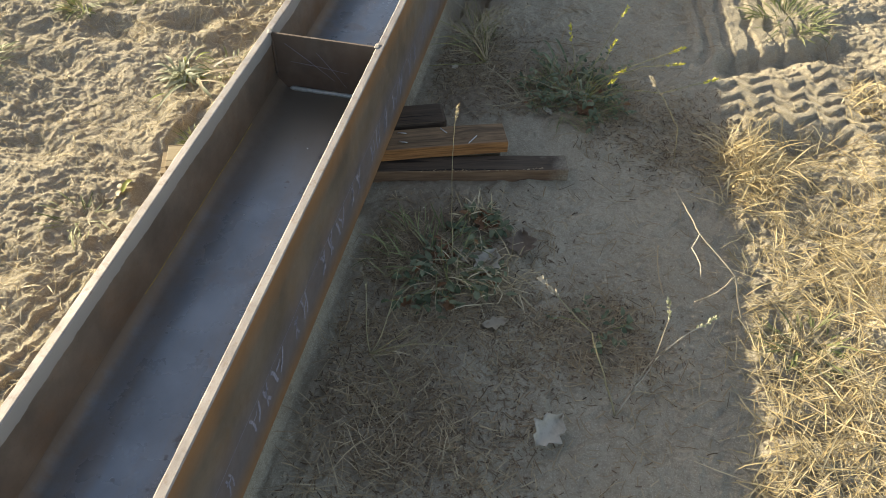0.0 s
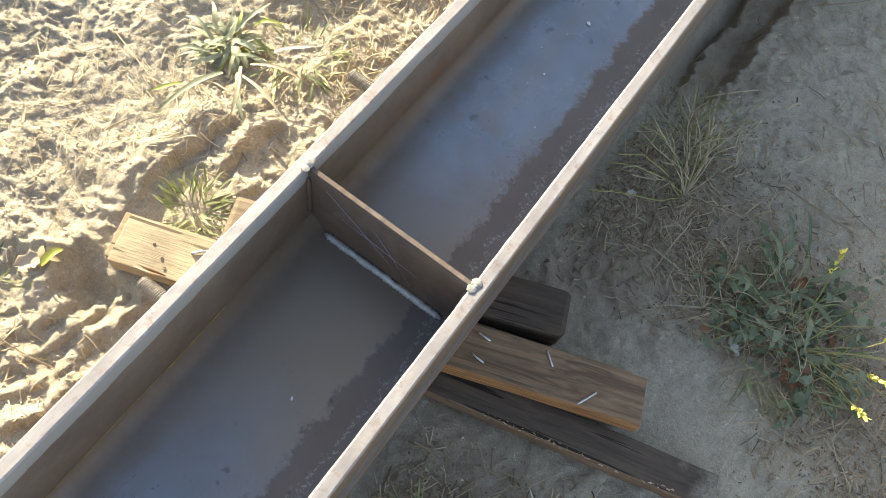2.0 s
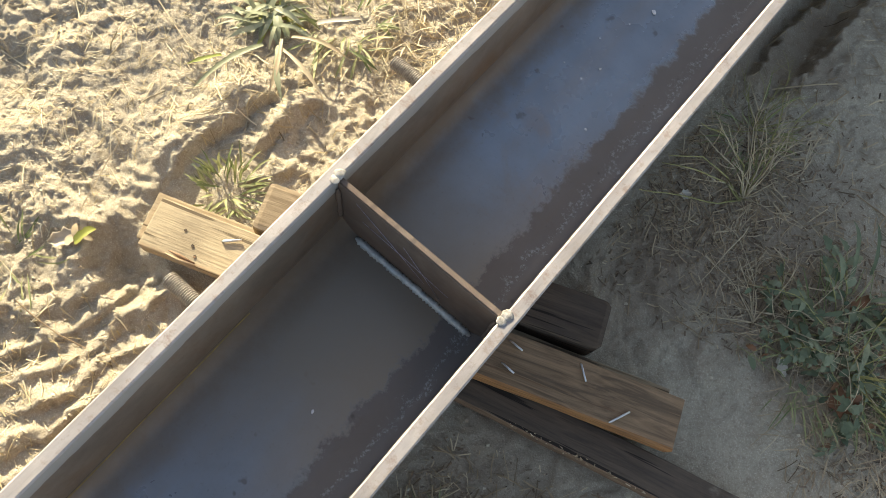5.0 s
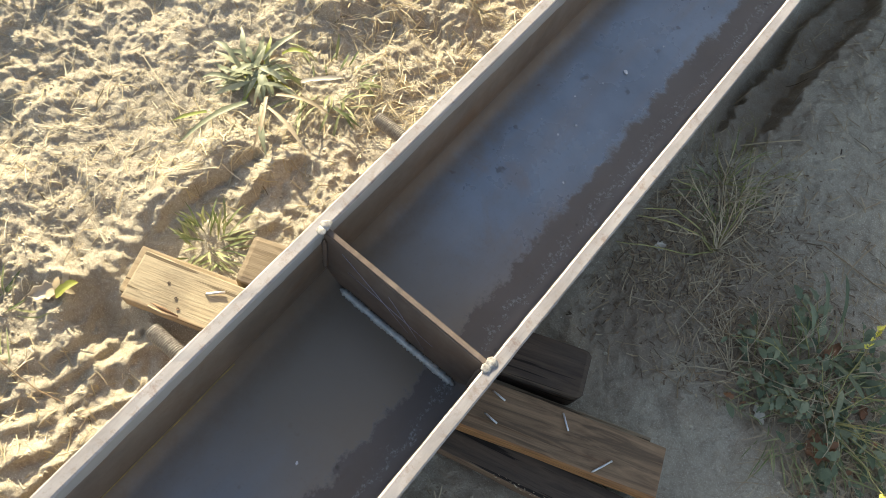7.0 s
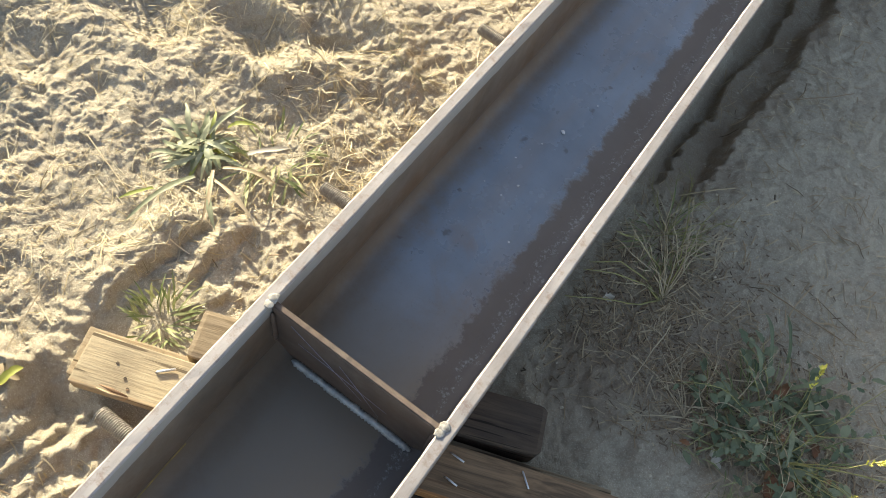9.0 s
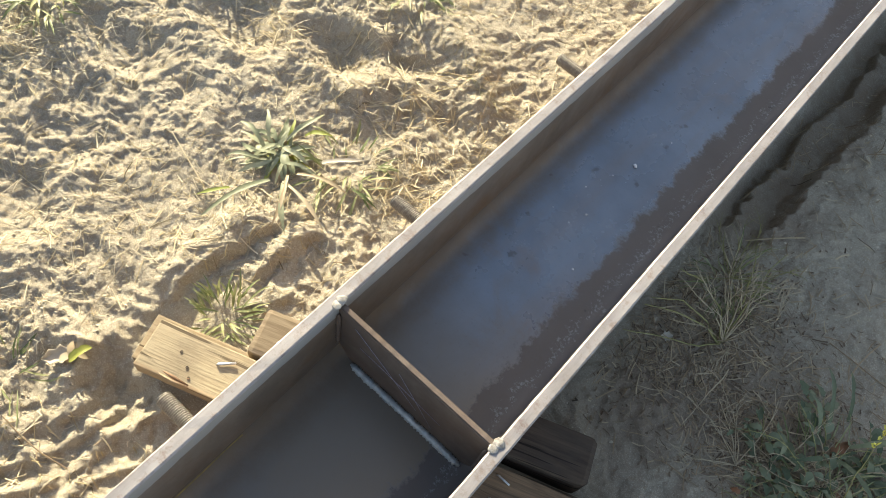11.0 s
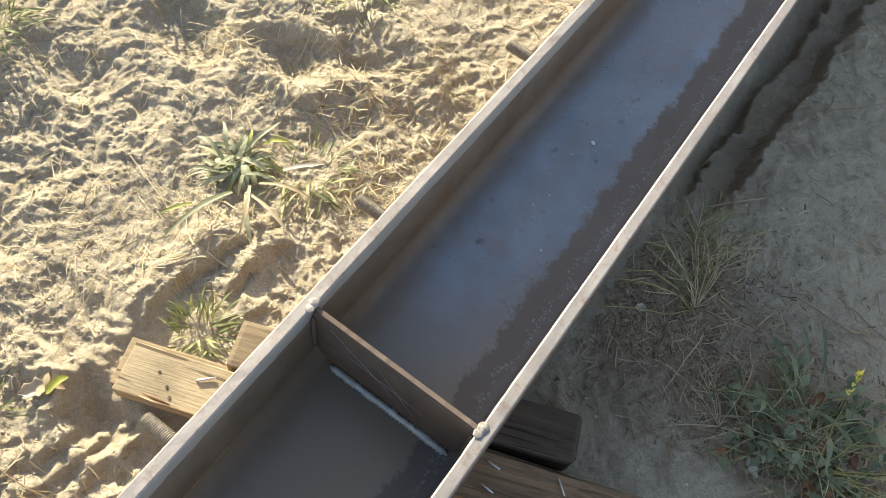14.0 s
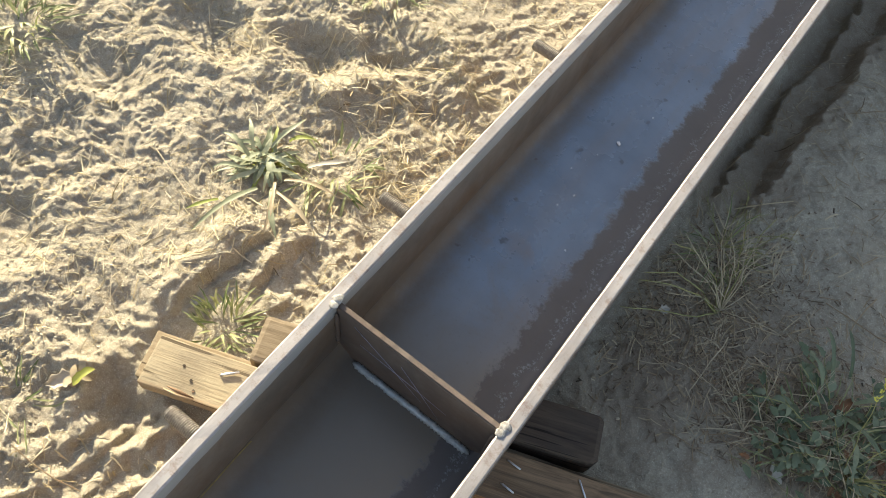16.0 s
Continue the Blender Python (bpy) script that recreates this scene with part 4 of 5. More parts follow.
def sprawl(x, y, radius, stems, leaf, material, label, seed, odd=None, lean=(0.1, 0.75), name="creeping_weed"):
    """Low stems running out from one root, set with small uneven leaves on both sides."""
    rng = random.Random(seed)
    root = empty(name, label, "weed", pose(x, y, 0))
    z = top(x, y)
    for i in range(stems):
        q = i * 2.39996 + rng.uniform(-0.5, 0.5)
        e = rng.uniform(*lean)
        r0 = 0.35 * radius * rng.random()
        pts = stem_path((r0 * math.cos(q), r0 * math.sin(q), z + 0.004), (math.cos(q) * math.cos(e), math.sin(q) * math.cos(e), math.sin(e)), radius * rng.uniform(0.4, 0.95), 0.9, rng)
        pts = [p + Vector((0, 0, -0.35 * (p.z - z) * k / len(pts))) for k, p in enumerate(pts)]
        pts = keep_up(pts, x, y, 0.004)
        v, f = tube_points(pts, [0.0013 * (1 - 0.06 * k) for k in range(len(pts))], 4)
        sheet("stem", v, f, GREENSTEM if rng.random() < 0.6 else TWIG, root)
        for k in range(2, len(pts)):
            if rng.random() < 0.22:
                continue
            d = pts[k] - pts[k - 1]
            yaw = math.atan2(d.y, d.x) + rng.choice((-1, 1)) * rng.uniform(0.3, 1.3)
            size = leaf * rng.uniform(0.45, 1.35)
            v, f = blade(pts[k], yaw, rng.uniform(-0.1, 0.7), size, size * rng.uniform(0.28, 0.55), rng.uniform(0.3, 1.6), rng, rng.uniform(0.05, 0.4), 8, 0.8, rng.uniform(0.05, 0.4))
            mat = odd if odd and rng.random() < 0.06 else material
            sheet("leaf", keep_up(v, x, y, 0.003), f, mat, root, "russet dead leaf" if mat is RUSSET else "")
    return root


def build_sunny_plants():
    rosette(-0.560, 0.268, 70, 0.100, 0.0100, GREEN, "sunlit grey-green plantain rosette with withered outer leaves on sand", 1, (-0.05, 0.8), 1.0, 0.3, "plantain", YELLOWISH)
    long_leaved = empty("plantain", "plantain with long dusty leaves sprawling on sunlit sand", "weed", pose(-0.56, 0.25, 0))
    rng = random.Random(18)
    for base, tip, w, mat in (((-0.521, 0.202, 0.025), (-0.548, 0.052, 0.03), 0.014, GREEN), ((-0.5, 0.214, 0.025), (-0.41, 0.139, 0.03), 0.013, GREEN), ((-0.501, 0.22, 0.025), (-0.359, 0.194, 0.03), 0.01, DRYLEAF), ((-0.558, 0.136, 0.025), (-0.586, 0.078, 0.03), 0.01, YELLOWISH), ((-0.479, 0.3, 0.025), (-0.424, 0.366, 0.03), 0.013, PALE), ((-0.504, 0.235, 0.025), (-0.434, 0.127, 0.03), 0.01, DRYLEAF), ((-0.496, 0.251, 0.025), (-0.383, 0.286, 0.03), 0.01, DRYLEAF), ((-0.586, 0.25, 0.025), (-0.662, 0.251, 0.03), 0.013, GREEN), ((-0.587, 0.267, 0.025), (-0.651, 0.309, 0.03), 0.012, GREEN), ((-0.548, 0.321, 0.025), (-0.512, 0.364, 0.03), 0.012, YELLOWISH), ((-0.563, 0.289, 0.025), (-0.564, 0.388, 0.03), 0.012, GREEN), ((-0.575, 0.224, 0.025), (-0.614, 0.175, 0.03), 0.012, GREEN)):
        strap(long_leaved, base, tip, w, 0.012, mat, rng)
    yellowing = empty("yellow_leaf", "single yellowing leaf curled over a withered weed", "leaf", pose(-0.488, -0.268, 0))
    strap(yellowing, (-0.488, -0.268, 0.018), (-0.468, -0.233, 0.026), 0.022, 0.010, YELLOWISH, rng)
    tuft(-0.460, 0.340, 46, 0.075, GRASS, "sparse green grass beside the plantain", 2, 0.005, 0.07, (0.1, 1.1))
    tuft(-0.374, -0.036, 70, 0.058, GRASS, "small bright green grass tuft beside the timbers", 3, 0.0042, 0.045, (0.25, 1.4), 0.9)
    rosette(-0.493, -0.263, 5, 0.036, 0.013, DRYLEAF, "pale withered weed with a yellowing leaf", 4, (0.0, 0.3), 0.4, 0.2, "withered_weed", YELLOWISH)
    tuft(-0.554, -0.363, 26, 0.085, GRASS, "half-dry grass tuft on the sand", 5, 0.0038, 0.05, (0.0, 0.9), 0.8)
    tuft(-1.071, 0.558, 60, 0.09, GRASS, "green grass tuft on lumpy sand", 6, 0.007, 0.05, (0.2, 1.3))
    tuft(-1.203, 0.188, 60, 0.10, GRASS, "green grass tuft with dry blades", 7, 0.006, 0.06, (0.2, 1.3))
    tuft(-0.695, 0.815, 54, 0.08, GRASS, "low green grass on the sand", 8, 0.006, 0.07, (0.1, 1.1))
    tuft(-0.911, 0.720, 50, 0.08, GRASS, "low green grass in a hollow", 9, 0.006, 0.06, (0.1, 1.2))
    tuft(-0.328, 0.406, 135, 0.060, STRAW, "dry yellow grass against the beam", 10, 0.0020, 0.08, (0.0, 0.7), 0.5, "dry_tuft")
    tuft(-0.836, 0.482, 105, 0.055, STRAW, "flattened dry straw clump", 12, 0.0020, 0.07, (0.0, 0.8), 0.6, "dry_tuft")
    tuft(-1.165, 0.074, 135, 0.060, STRAW, "flattened dry straw clump", 13, 0.0020, 0.08, (0.0, 0.9), 0.6, "dry_tuft")
    tuft(-0.479, 0.549, 90, 0.055, STRAW, "flattened dry straw clump", 14, 0.0020, 0.09, (0.0, 0.7), 0.6, "dry_tuft")
    bush(-0.432, 0.701, 6, 0.17, STEM, "thin dry branching weed on the sand", 15, 0.0011, (0.05, 0.6))
    tuft(-0.648, -0.629, 165, 0.068, STRAW, "mat of dry straw beside the beam", 16, 0.0020, 0.14, (0.0, 0.7), 0.5, "dry_tuft")
    tuft(-0.610, -0.914, 165, 0.068, STRAW, "mat of dry straw beside the beam", 17, 0.0020, 0.14, (0.0, 0.7), 0.5, "dry_tuft")


def build_shady_plants():
    rng = random.Random(36)
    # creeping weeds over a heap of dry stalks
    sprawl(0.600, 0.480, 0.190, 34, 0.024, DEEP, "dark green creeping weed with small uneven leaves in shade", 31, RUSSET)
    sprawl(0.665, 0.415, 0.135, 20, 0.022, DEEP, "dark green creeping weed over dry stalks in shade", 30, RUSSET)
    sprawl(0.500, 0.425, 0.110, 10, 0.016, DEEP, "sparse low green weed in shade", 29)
    broad = empty("plantain", "long strap-leaved plantain among creeping weeds in shade", "weed", pose(0.57, 0.55, 0))
    for base, tip, w in (((0.545, 0.543, 0.02), (0.479, 0.572, 0.055), 0.015), ((0.553, 0.571, 0.02), (0.482, 0.640, 0.060), 0.014), ((0.572, 0.600, 0.02), (0.522, 0.672, 0.055), 0.012),
                         ((0.600, 0.560, 0.02), (0.650, 0.612, 0.060), 0.017), ((0.590, 0.520, 0.02), (0.668, 0.480, 0.050), 0.016), ((0.570, 0.510, 0.02), (0.520, 0.440, 0.050), 0.013), ((0.61, 0.50, 0.02), (0.640, 0.400, 0.055), 0.015)):
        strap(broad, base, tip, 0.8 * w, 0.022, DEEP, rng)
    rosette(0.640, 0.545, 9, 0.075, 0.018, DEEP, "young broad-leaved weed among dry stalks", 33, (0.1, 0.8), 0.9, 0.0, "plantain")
    tuft(0.610, 0.440, 120, 0.09, GRASS, "tangled grass among the weeds", 34, 0.0026, 0.12, (0.1, 1.0), 0.8)
    tuft(0.503, 0.499, 70, 0.060, CHAFF, "dry tangled stalks under the weeds", 35, 0.0024, 0.12, (0.0, 0.5), 0.4, "dry_tuft")
    flo = empty("flowering_weed", "tall thin stalks with small yellow flowers", "weed", pose(0.64, 0.43, 0))
    foot = (0.640, 0.430, top(0.64, 0.43))
    for pts in (((0.66, 0.415, 0.10), (0.680, 0.411, 0.161), (0.701, 0.420, 0.230)), ((0.69, 0.43, 0.09), (0.767, 0.450, 0.135), (0.897, 0.502, 0.183)), ((0.72, 0.42, 0.07), (0.854, 0.383, 0.102), (1.006, 0.467, 0.118)),
                ((0.60, 0.47, 0.10), (0.568, 0.512, 0.198)), ((0.68, 0.36, 0.10), (0.712, 0.282, 0.191)), ((0.70, 0.44, 0.08), (0.79, 0.46, 0.13), (0.90, 0.47, 0.15)), ((0.67, 0.40, 0.10), (0.74, 0.37, 0.17)), ((0.66, 0.50, 0.10), (0.70, 0.60, 0.16), (0.73, 0.68, 0.19))):
        poly_stem(flo, (foot,) + pts, 0.0012, GREENSTEM, rng, FLOWER)
    lean = empty("flowering_weed", "leaning pale flower stalk at the edge of the shade", "weed", pose(0.91, 0.22, 0))
    poly_stem(lean, ((0.915, 0.225, top(0.915, 0.225)), (0.897, 0.196, 0.123), (0.84, 0.13, 0.24), (0.778, 0.067, 0.351)), 0.0013, STEM, rng, PALE)
    bush(0.520, 0.453, 16, 0.15, TWIG, "dry twigs tangled in the green weeds", 39, 0.0009, (0.1, 0.8), "dry_weed", 3)
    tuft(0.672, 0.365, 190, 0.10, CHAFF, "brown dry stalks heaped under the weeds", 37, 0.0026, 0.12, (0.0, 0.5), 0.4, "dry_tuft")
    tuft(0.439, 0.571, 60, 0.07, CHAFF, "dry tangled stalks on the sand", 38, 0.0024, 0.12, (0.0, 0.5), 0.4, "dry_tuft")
    # bare branching weed near the beam
    bare = empty("dry_weed", "bare branching dry weed beside the beam", "weed", pose(0.322, 0.580, 0))
    crown = (0.322, 0.580, top(0.322, 0.580))
    for tip in ((0.230, 0.667, 0.13), (0.332, 0.699, 0.12), (0.371, 0.717, 0.10), (0.175, 0.547, 0.13), (0.182, 0.593, 0.13), (0.290, 0.686, 0.13), (0.332, 0.522, 0.02), (0.277, 0.628, 0.12), (0.345, 0.705, 0.10), (0.215, 0.50, 0.07), (0.262, 0.745, 0.10), (0.40, 0.60, 0.03)):
        c, b = Vector(crown), Vector(tip)
        mid = c.lerp(b, 0.5) + Vector((rng.uniform(-0.030, 0.030), rng.uniform(-0.030, 0.030), rng.uniform(0.005, 0.035)))
        stem = poly_stem(bare, (c, c.lerp(mid, 0.5) + Vector((0, 0, 0.008)), mid, b), 0.0013, TWIG, rng)
        for k in range(6):
            a = mid.lerp(b, rng.uniform(-0.5, 0.8))
            d = (b - c).normalized() * 0.8 + Vector((rng.uniform(-1, 1), rng.uniform(-1, 1), rng.uniform(-0.3, 0.5))) * 0.8
            v, f = tube_points([p - bare.matrix_world.translation for p in stem_path(a, d, rng.uniform(0.03, 0.07), 0.5, rng, 5)], [0.0009 - 0.0001 * n for n in range(6)], 4)
            sheet("twig", v, f, TWIG, stem)
    wiry = empty("wiry_weed", "yellow-green wiry stems arching towards the beam", "weed", pose(0.318, 0.575, 0))
    for pts in (((0.27, 0.56, 0.05), (0.21, 0.53, 0.10), (0.165, 0.479, 0.12)), ((0.27, 0.55, 0.05), (0.215, 0.51, 0.09), (0.164, 0.472, 0.10)), ((0.291, 0.53, 0.012), (0.225, 0.485, 0.03), (0.164, 0.433, 0.05)), ((0.28, 0.60, 0.05), (0.22, 0.60, 0.09), (0.172, 0.560, 0.13)), ((0.30, 0.65, 0.05), (0.27, 0.72, 0.08), (0.255, 0.776, 0.06)), ((0.31, 0.64, 0.05), (0.30, 0.72, 0.09), (0.31, 0.78, 0.08))):
        poly_stem(wiry, ((0.318, 0.575, top(0.318, 0.575)),) + pts, 0.0017, GREENSTEM, rng)
    bush(0.262, 0.715, 12, 0.13, GREENSTEM, "thin yellow-green stems beside the beam", 42, 0.0011, (0.1, 1.0), "wiry_weed", 3)
    tuft(0.265, 0.70, 50, 0.09, GRASS, "thin green grass beside the beam", 45, 0.0022, 0.05, (0.2, 1.2), 0.8)
    tuft(0.257, 0.485, 45, 0.045, CHAFF, "dry chaff heap beside the beam", 43, 0.0022, 0.11, (0.0, 0.4), 0.4, "dry_tuft")
    tuft(0.360, 0.500, 40, 0.045, CHAFF, "short dry stalks on the dark litter", 46, 0.0022, 0.12, (0.0, 0.4), 0.4, "dry_tuft")
    bush(0.464, 0.396, 8, 0.15, TWIG, "dry curling stems on the sand", 44, 0.0012, (0.02, 0.5), "dry_weed", 3)
    long = empty("dry_stalk", "long fallen dry stalk across the litter", "weed", pose(0.35, 0.46, 0))
    poly_stem(long, ((0.357, 0.528, 0.022), (0.352, 0.46, 0.03), (0.348, 0.384, 0.012)), 0.0014, TWIG, rng)
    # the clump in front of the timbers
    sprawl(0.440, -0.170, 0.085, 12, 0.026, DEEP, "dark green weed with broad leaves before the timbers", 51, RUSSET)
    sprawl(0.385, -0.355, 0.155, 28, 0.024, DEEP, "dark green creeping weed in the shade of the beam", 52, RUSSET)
    tuft(0.337, -0.301, 90, 0.10, GRASS, "tangled grass in the shade of the beam", 53, 0.0026, 0.12, (0.2, 1.3), 0.9)
    tuft(0.425, -0.130, 60, 0.07, STRAW, "dry grass tuft before the timbers", 54, 0.0028, 0.04, (0.2, 1.3), 0.8, "dry_tuft")
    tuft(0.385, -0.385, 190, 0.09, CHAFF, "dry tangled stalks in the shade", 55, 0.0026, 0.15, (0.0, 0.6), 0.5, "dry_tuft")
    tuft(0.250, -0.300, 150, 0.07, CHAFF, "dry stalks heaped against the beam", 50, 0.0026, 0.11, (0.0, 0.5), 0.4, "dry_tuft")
    tuft(0.480, -0.330, 110, 0.11, STRAW, "pale dry grass beside the dead leaves", 49, 0.0024, 0.08, (0.1, 0.8), 0.6, "dry_tuft")
    bush(0.268, -0.598, 6, 0.20, STEM, "pale branching dry stems beside the beam", 56, 0.0015, (0.25, 0.9), "dry_weed", 2)
    lone = empty("seed_stalk", "single thin stalk with a small seed head", "weed", pose(0.385, -0.32, 0))
    stalk_to(lone, (0.392, -0.30, top(0.392, -0.30)), (0.361, -0.171, 0.371), STEM, random.Random(57), 0.0012, True, 0.01, 0, STRAW)
    tuft(0.277, -0.574, 150, 0.09, CHAFF, "dry straw heaped beside the beam", 58, 0.0028, 0.12, (0.0, 0.6), 0.5, "dry_tuft")
    tuft(0.520, -0.487, 170, 0.08, CHAFF, "dry straw scattered on shaded sand", 59, 0.0026, 0.14, (0.0, 0.4), 0.4, "dry_tuft")
    # low clump and bright stalks farther out
    tuft(0.757, -0.431, 260, 0.08, CHAFF, "low heap of dark dry stalks", 61, 0.0026, 0.13, (0.0, 0.6), 0.5, "dry_tuft")
    sprawl(0.750, -0.430, 0.10, 9, 0.020, DEEP, "low green weed in dry stalks", 62)
    tall = empty("flowering_weed", "tall bent stalks with pale seed heads, tips in the sun", "weed", pose(0.80, -0.63, 0))
    foot = (0.800, -0.630, top(0.80, -0.63))
    poly_stem(tall, (foot, (0.714, -0.589, 0.199), (0.604, -0.532, 0.263)), 0.0019, STEM, rng, PALE)
    poly_stem(tall, (foot, (0.86, -0.54, 0.09), (0.901, -0.500, 0.122), (0.966, -0.449, 0.141)), 0.0021, PALE, rng, GREEN)
    poly_stem(tall, (foot, (0.86, -0.53, 0.10), (0.875, -0.47, 0.14), (0.868, -0.44, 0.16)), 0.0017, PALE, rng, GREEN)
    bow = empty("dry_weed", "bare forked dry stalk leaning over the sand", "weed", pose(1.07, -0.33, 0))
    poly_stem(bow, ((1.07, -0.33, top(1.07, -0.33)), (1.034, -0.266, 0.086), (0.953, -0.162, 0.098), (0.925, -0.04, 0.07), (0.908, 0.061, 0.035)), 0.0025, PALE, rng)
    poly_stem(bow, ((1.08, -0.20, 0.02), (1.034, -0.266, 0.086), (0.985, -0.34, 0.10), (0.936, -0.380, 0.104)), 0.0021, PALE, rng)
    poly_stem(bow, ((0.953, -0.162, 0.098), (0.936, -0.203, 0.092), (0.95, -0.26, 0.10), (0.950, -0.306, 0.107)), 0.0019, PALE, rng)
    tuft(0.914, 0.323, 150, 0.11, CHAFF, "band of dry stalks at the edge of the shade", 63, 0.0028, 0.16, (0.0, 0.6), 0.5, "dry_tuft")
    tuft(0.307, -0.825, 140, 0.12, CHAFF, "dry stalks beside the beam", 64, 0.003, 0.13, (0.0, 0.6), 0.4, "dry_tuft")
    tuft(0.463, -0.769, 110, 0.11, CHAFF, "dry stalks scattered on the sand", 65, 0.003, 0.15, (0.0, 0.5), 0.4, "dry_tuft")


def build_far_side_plants():
    tuft(1.128, 0.253, 210, 0.15, GOLD, "sunlit yellow straw clump at the edge of the shade", 71, 0.0028, 0.10, (0.1, 1.1), 0.9, "dry_tuft")
    tuft(1.109, 0.129, 110, 0.10, GOLD, "sunlit yellow straw clump", 72, 0.0035, 0.09, (0.0, 0.9), 0.7, "dry_tuft")
    tuft(1.304, 1.083, 130, 0.11, GRASS, "half-green grass clump between wheel prints", 73, 0.005, 0.11, (0.1, 1.2), 0.8)
    tuft(1.529, 0.646, 130, 0.11, GOLD, "yellow straw clump between wheel prints", 74, 0.004, 0.11, (0.1, 1.0), 0.8, "dry_tuft")
    for i, (x, y) in enumerate(((1.256, -0.076), (1.402, -0.000), (1.285, -0.266), (1.207, -0.476), (1.344, -0.456), (1.187, -0.666), (1.382, -0.171), (1.529, 0.114), (1.314, -0.693))):
        tuft(x, y, 130, 0.12, GOLD, "mat of sunlit dry straw on the sand", 80 + i, 0.0023, 0.13, (0.0, 0.6), 0.5, "dry_tuft")
    tuft(1.207, -0.362, 60, 0.07, GRASS, "green blades in dry straw", 95, 0.005, 0.07, (0.1, 0.9), 0.7)


build_sunny_plants()
build_shady_plants()
build_far_side_plants()


# ---------------------------------------------------------------- fallen leaves and litter
def fallen_leaf(x, y, length, width, yaw, material, label, seed, curl=0.5):
    """A curled dead leaf with lobed edges and some thickness."""
    rng = random.Random(seed)
    n, m = 9, 4
    verts, faces = [], []
    z0 = top(x, y)
    for i in range(n + 1):
        t = i / n
        w = width * 0.5 * math.sin(math.pi * min(0.05 + 0.93 * t, 0.98)) * (1 + 0.32 * math.sin(t * 19 + seed))
        for k in range(-m, m + 1):
            s = k / m
            verts.append(Vector(((t - 0.5) * length, s * w, curl * width * (s * s * 0.6 + (t - 0.4) ** 2 * 0.8) + rng.uniform(0, 0.0014))))
    c = 2 * m + 1
    for i in range(n):
        for k in range(c - 1):
            a = i * c + k
            faces.append((a, a + 1, a + 1 + c, a + c))
    ob = sheet("fallen_leaf", verts, faces, material)
    sol = ob.modifiers.new("thickness", "SOLIDIFY")
    sol.thickness = 0.0006
    ob.matrix_world = pose(x, y, z0 + 0.004, rng.uniform(-12, 12), rng.uniform(-8, 8), yaw)
    tagged(ob, label, "leaf", "fallen leaves")


for i, (x, y, ln, wd, yaw, mat, lab) in enumerate((
        (0.522, -0.463, 0.060, 0.036, 20, PALE, "curled pale orange dead leaf on the sand"),
        (0.668, -0.702, 0.085, 0.060, 60, PALE, "pale lobed dead leaf lying on shaded sand"),
        (0.459, -0.284, 0.070, 0.050, 15, PALE, "pale grey dead leaf on the weeds"),
        (0.447, -0.150, 0.080, 0.060, 130, RUSSET, "russet dead leaf before the timbers"),
        (0.410, -0.433, 0.040, 0.030, 80, RUSSET, "russet dead leaf among dry stalks"),
        (0.590, 0.550, 0.050, 0.022, 70, RUSSET, "russet dead leaf on the green weed"),
        (0.689, 0.492, 0.034, 0.016, 100, RUSSET, "russet dead leaf on the green weed"),
        (0.655, 0.377, 0.055, 0.045, 30, RUSSET, "tan dead leaf below the weed"),
        (0.542, 0.365, 0.040, 0.022, 140, PALE, "torn white-grey dead leaf on the sand"),
        (0.234, 0.508, 0.022, 0.018, 40, PALE, "small pale dead leaf beside the beam"),
        (0.400, -0.106, 0.036, 0.026, 200, PALE, "torn white-grey dead leaf before the plank"),
        (0.369, -0.299, 0.060, 0.042, 40, RUSSET, "russet dead leaf caught in the weeds"),
        (0.419, -0.276, 0.050, 0.036, 110, PALE, "pale dead leaf caught in the weeds"),
        (0.473, -0.292, 0.085, 0.062, 70, PALE, "large pale lobed dead leaf on the weeds"),
        (0.485, -0.337, 0.055, 0.034, 150, RUSSET, "curled tan dead leaf among dry stalks"),
        (0.360, -0.261, 0.045, 0.030, 20, RUSSET, "small russet dead leaf in dry grass"),
        (0.546, -0.212, 0.085, 0.070, 95, DULL, "dull brown dead leaf before the plank"),
        (-0.505, -0.275, 0.055, 0.030, 60, PALE, "pale curled dead leaf on the sand"),
        (0.307, -0.454, 0.040, 0.026, 10, RUSSET, "brown dead leaf beside the beam"))):
    fallen_leaf(x, y, ln, wd, yaw, mat, lab, 200 + i, 0.35)


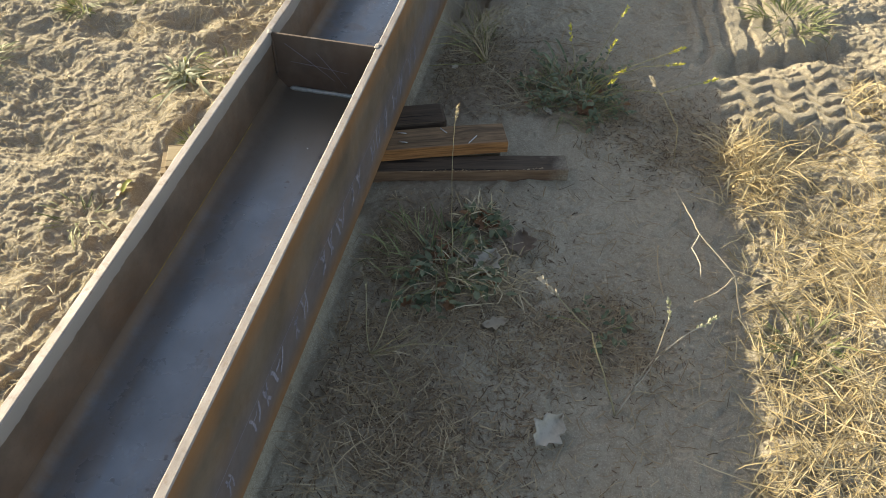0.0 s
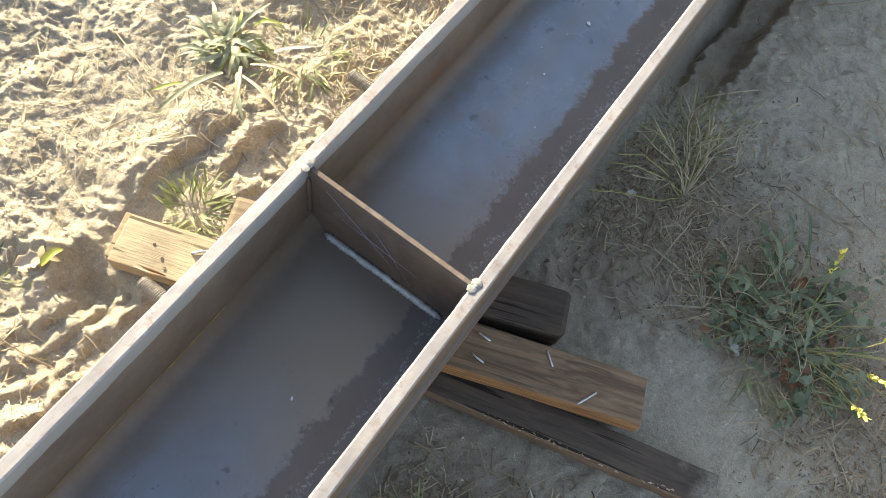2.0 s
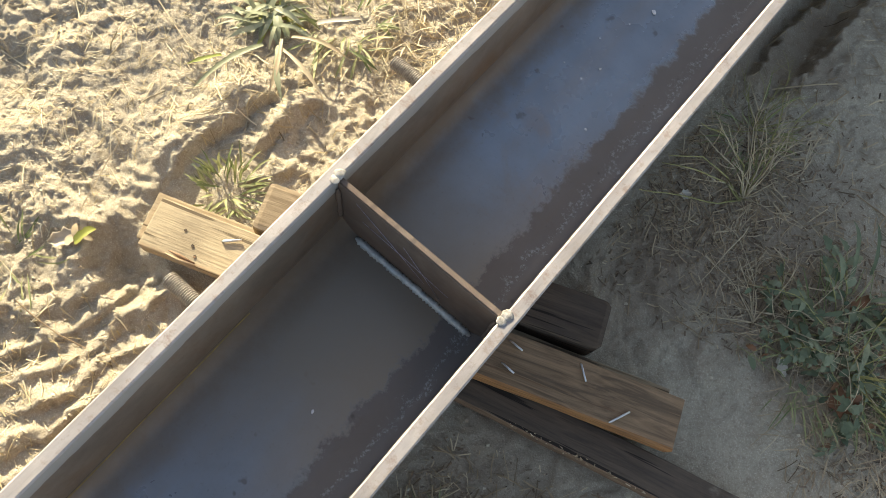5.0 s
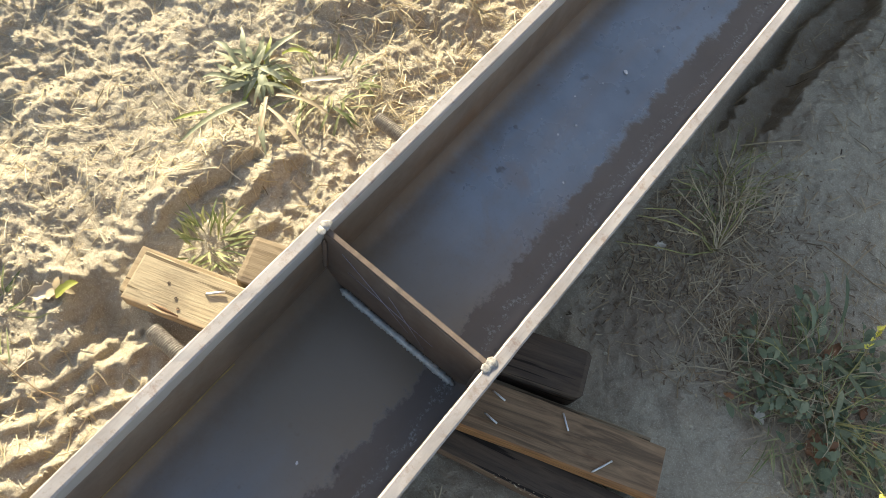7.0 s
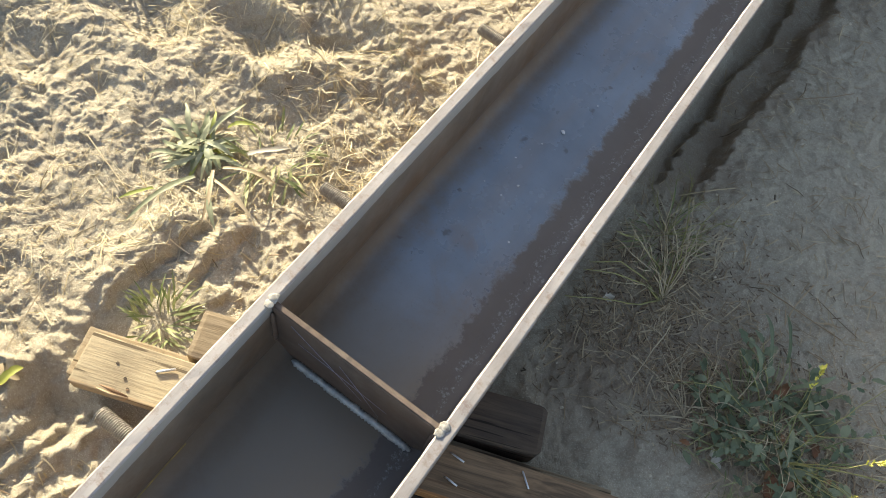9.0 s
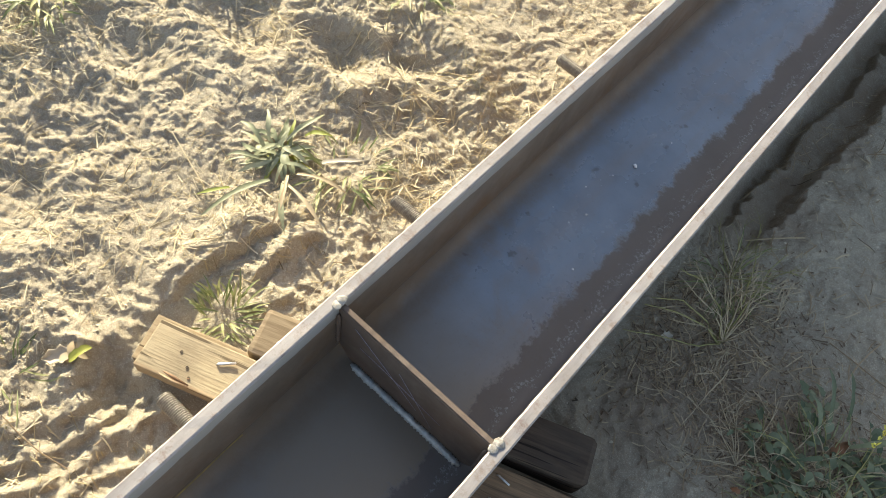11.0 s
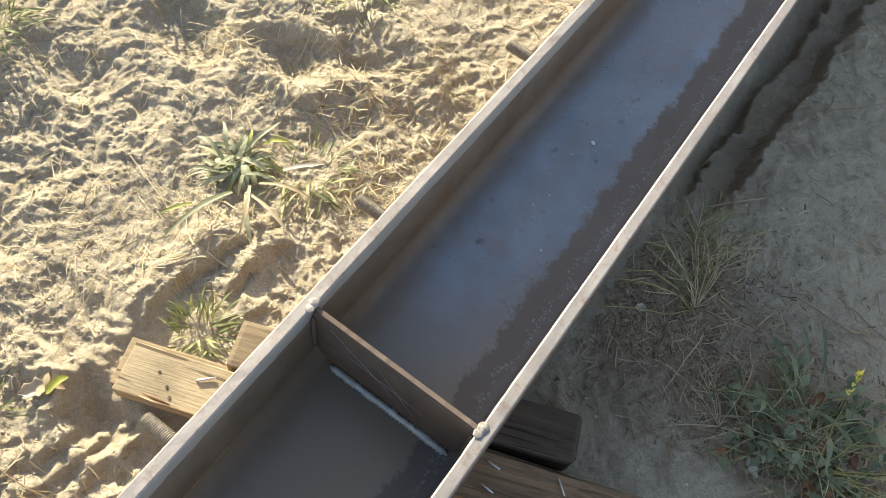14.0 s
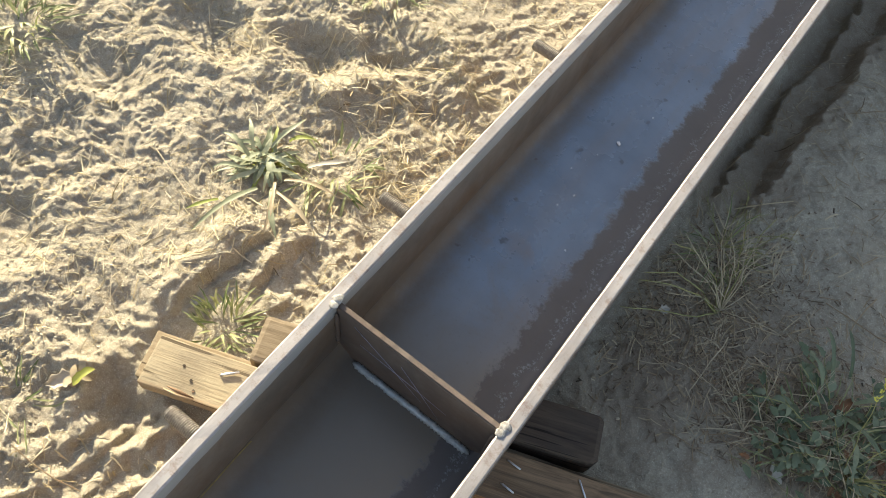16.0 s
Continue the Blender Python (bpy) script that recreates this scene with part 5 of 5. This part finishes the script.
def litter(name, count, where, length, width, material, label, seed, lift=0.004, curve=0.22, tries=6):
    """Loose bits of straw lying every way on the sand; where(x, y) is their share from 0 to 1."""
    gen = np.random.RandomState(seed)
    X, Y = gen.uniform(-1.4, 1.6, count * tries), gen.uniform(-1.03, 1.8, count * tries)
    keep = gen.uniform(0, 1, len(X)) < where(X, Y)
    clear = np.abs(X) > 0.175
    v = Y - 0.36 * X
    clear &= ~((np.abs(v) < 0.16) & (X > -0.52) & (X < 0.64))
    sel = np.nonzero(keep & clear)[0][:count]
    X, Y = X[sel], Y[sel]
    n = len(X)
    q, ln = gen.uniform(0, 6.283, n), length * gen.uniform(0.2, 1.0, n) ** 2.2 * 1.9
    wd, bend = width * gen.uniform(0.5, 1.4, n), curve * gen.uniform(-1, 1, n)
    tilt = gen.uniform(0, 0.25, n)
    verts, faces = [], []
    for s in range(4):
        t = s / 3 - 0.5
        px = X + np.cos(q) * ln * t - np.sin(q) * ln * bend * (t * t - 0.08)
        py = Y + np.sin(q) * ln * t + np.cos(q) * ln * bend * (t * t - 0.08)
        pz = level(px, py) + lift * 0.4 + (t + 0.5) * ln * tilt
        for k in (-1, 0, 1):
            verts.append(np.stack([px - k * np.sin(q) * wd / 2, py + k * np.cos(q) * wd / 2, pz + (wd * 0.45 if k == 0 else 0)], -1))
    V = np.stack(verts, 1).reshape(-1, 3)                # per piece 12 verts
    base = np.arange(n)[:, None, None] * 12
    quad = np.array([[s * 3 + k, s * 3 + k + 1, s * 3 + k + 4, s * 3 + k + 3] for s in range(3) for k in range(2)])
    F = (base + quad[None]).reshape(-1, 4)
    ob = sheet(name, V.tolist(), F.tolist(), material)
    tagged(ob, label, "litter", kind="stuff")


def patchy(x, y, seed, scale=3.0):
    return np.clip(0.5 + 0.9 * bumps(x * scale, y * scale, seed), 0, 1)


HUMUS = make_straw("dark_rotted_litter", (0.15, 0.105, 0.066), (0.23, 0.168, 0.110), (0.33, 0.255, 0.170))
HEAPS = ((0.25, 0.52, 0.17), (0.34, 0.60, 0.16), (0.49, 0.46, 0.17), (0.66, 0.42, 0.17), (0.37, -0.30, 0.20), (0.24, -0.30, 0.15), (0.29, -0.64, 0.17), (0.44, -0.78, 0.2), (0.76, -0.44, 0.14), (0.92, 0.32, 0.16), (0.58, -0.48, 0.15))


def near_heaps(x, y):
    out = np.zeros_like(x)
    for cx, cy, r in HEAPS:
        out = np.maximum(out, np.exp(-(((x - cx) ** 2 + (y - cy) ** 2) / r ** 2) * 1.3))
    return out * (0.35 + 0.65 * patchy(x, y, 75, 9))


litter("straw_litter", 9000, lambda x, y: step(-0.16, -0.2, x) * (0.22 + 0.75 * patchy(x, y, 71) ** 2), 0.027, 0.0017, STRAW,
       "bits of dry straw strewn on sunlit sand", 301)
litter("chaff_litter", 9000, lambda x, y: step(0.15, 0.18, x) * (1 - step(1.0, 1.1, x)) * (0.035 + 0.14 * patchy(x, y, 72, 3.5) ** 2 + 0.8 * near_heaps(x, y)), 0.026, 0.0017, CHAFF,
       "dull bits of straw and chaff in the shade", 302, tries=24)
litter("straw_mat", 9000, lambda x, y: step(1.0, 1.15, x) * (1 - step(0.3, 0.6, y)) * (0.25 + 0.75 * patchy(x, y, 73)), 0.060, 0.0019, GOLD,
       "loose mat of sunlit dry straw", 303, 0.008)
litter("straw_crumbs", 10000, lambda x, y: step(-0.16, -0.2, x) * (0.12 + 0.85 * patchy(x, y, 79, 4.5) ** 2), 0.010, 0.0014, STRAW,
       "short crumbs of straw on sunlit sand", 306, 0.003)
litter("rotted_litter", 15000, lambda x, y: 0.95 * near_heaps(x, y), 0.009, 0.0026, HUMUS, "dark rotted bits of plants under the weeds", 305, 0.003, tries=40)
litter("twig_litter", 150, lambda x, y: (np.abs(x) > 0.18) * (0.15 + 0.6 * patchy(x, y, 74)), 0.11, 0.0022, CHAFF,
       "thin dry twigs strewn on the sand", 304, 0.006)


def clods(count, seed):
    """Crumbs of dried sand."""
    gen = np.random.RandomState(seed)
    xs, ys = gen.uniform(-1.5, 1.7, count), gen.uniform(-1.1, 1.95, count)
    ok = (np.abs(xs) > 0.17) & ~((np.abs(ys - 0.30 * xs) < 0.125) & (xs > -0.5) & (xs < 0.62))
    ok &= gen.uniform(0, 1, count) < (0.25 + 0.75 * patchy(xs, ys, 78, 5)) * (1 - 0.8 * step(0.1, 0.2, xs) * (1 - step(0.95, 1.05, xs)))
    xs, ys = xs[ok], ys[ok]
    n = len(xs)
    s = 0.0009 + 0.0027 * gen.uniform(0, 1, n) ** 2.5
    p = np.stack([xs, ys, level(xs, ys) + s * 0.1], -1)
    arm = np.array([(1, 0.3, 0), (-1, 0, 0.2), (0, 1, 0), (-0.3, -1, 0), (0, 0, 0.8), (0, 0, -0.6)], float)
    V = p[:, None] + arm[None] * (s[:, None] * gen.uniform(0.7, 1.5, (n, 6)))[:, :, None]
    octa = np.array([(0, 2, 4), (2, 1, 4), (1, 3, 4), (3, 0, 4), (2, 0, 5), (1, 2, 5), (3, 1, 5), (0, 3, 5)])
    F = (np.arange(n)[:, None, None] * 6 + octa[None]).reshape(-1, 3)
    crumb = make_plain("sand_crumb", (0.42, 0.365, 0.265), (0.56, 0.495, 0.37), 60, 0.95, 0.0, 0.0, "island", 0.1)
    ob = sheet("sand_clods", V.reshape(-1, 3).tolist(), F.tolist(), crumb, smooth=False)
    tagged(ob, "small crumbs of dried sand lying loose", "clods", kind="stuff")


clods(60000, 401)
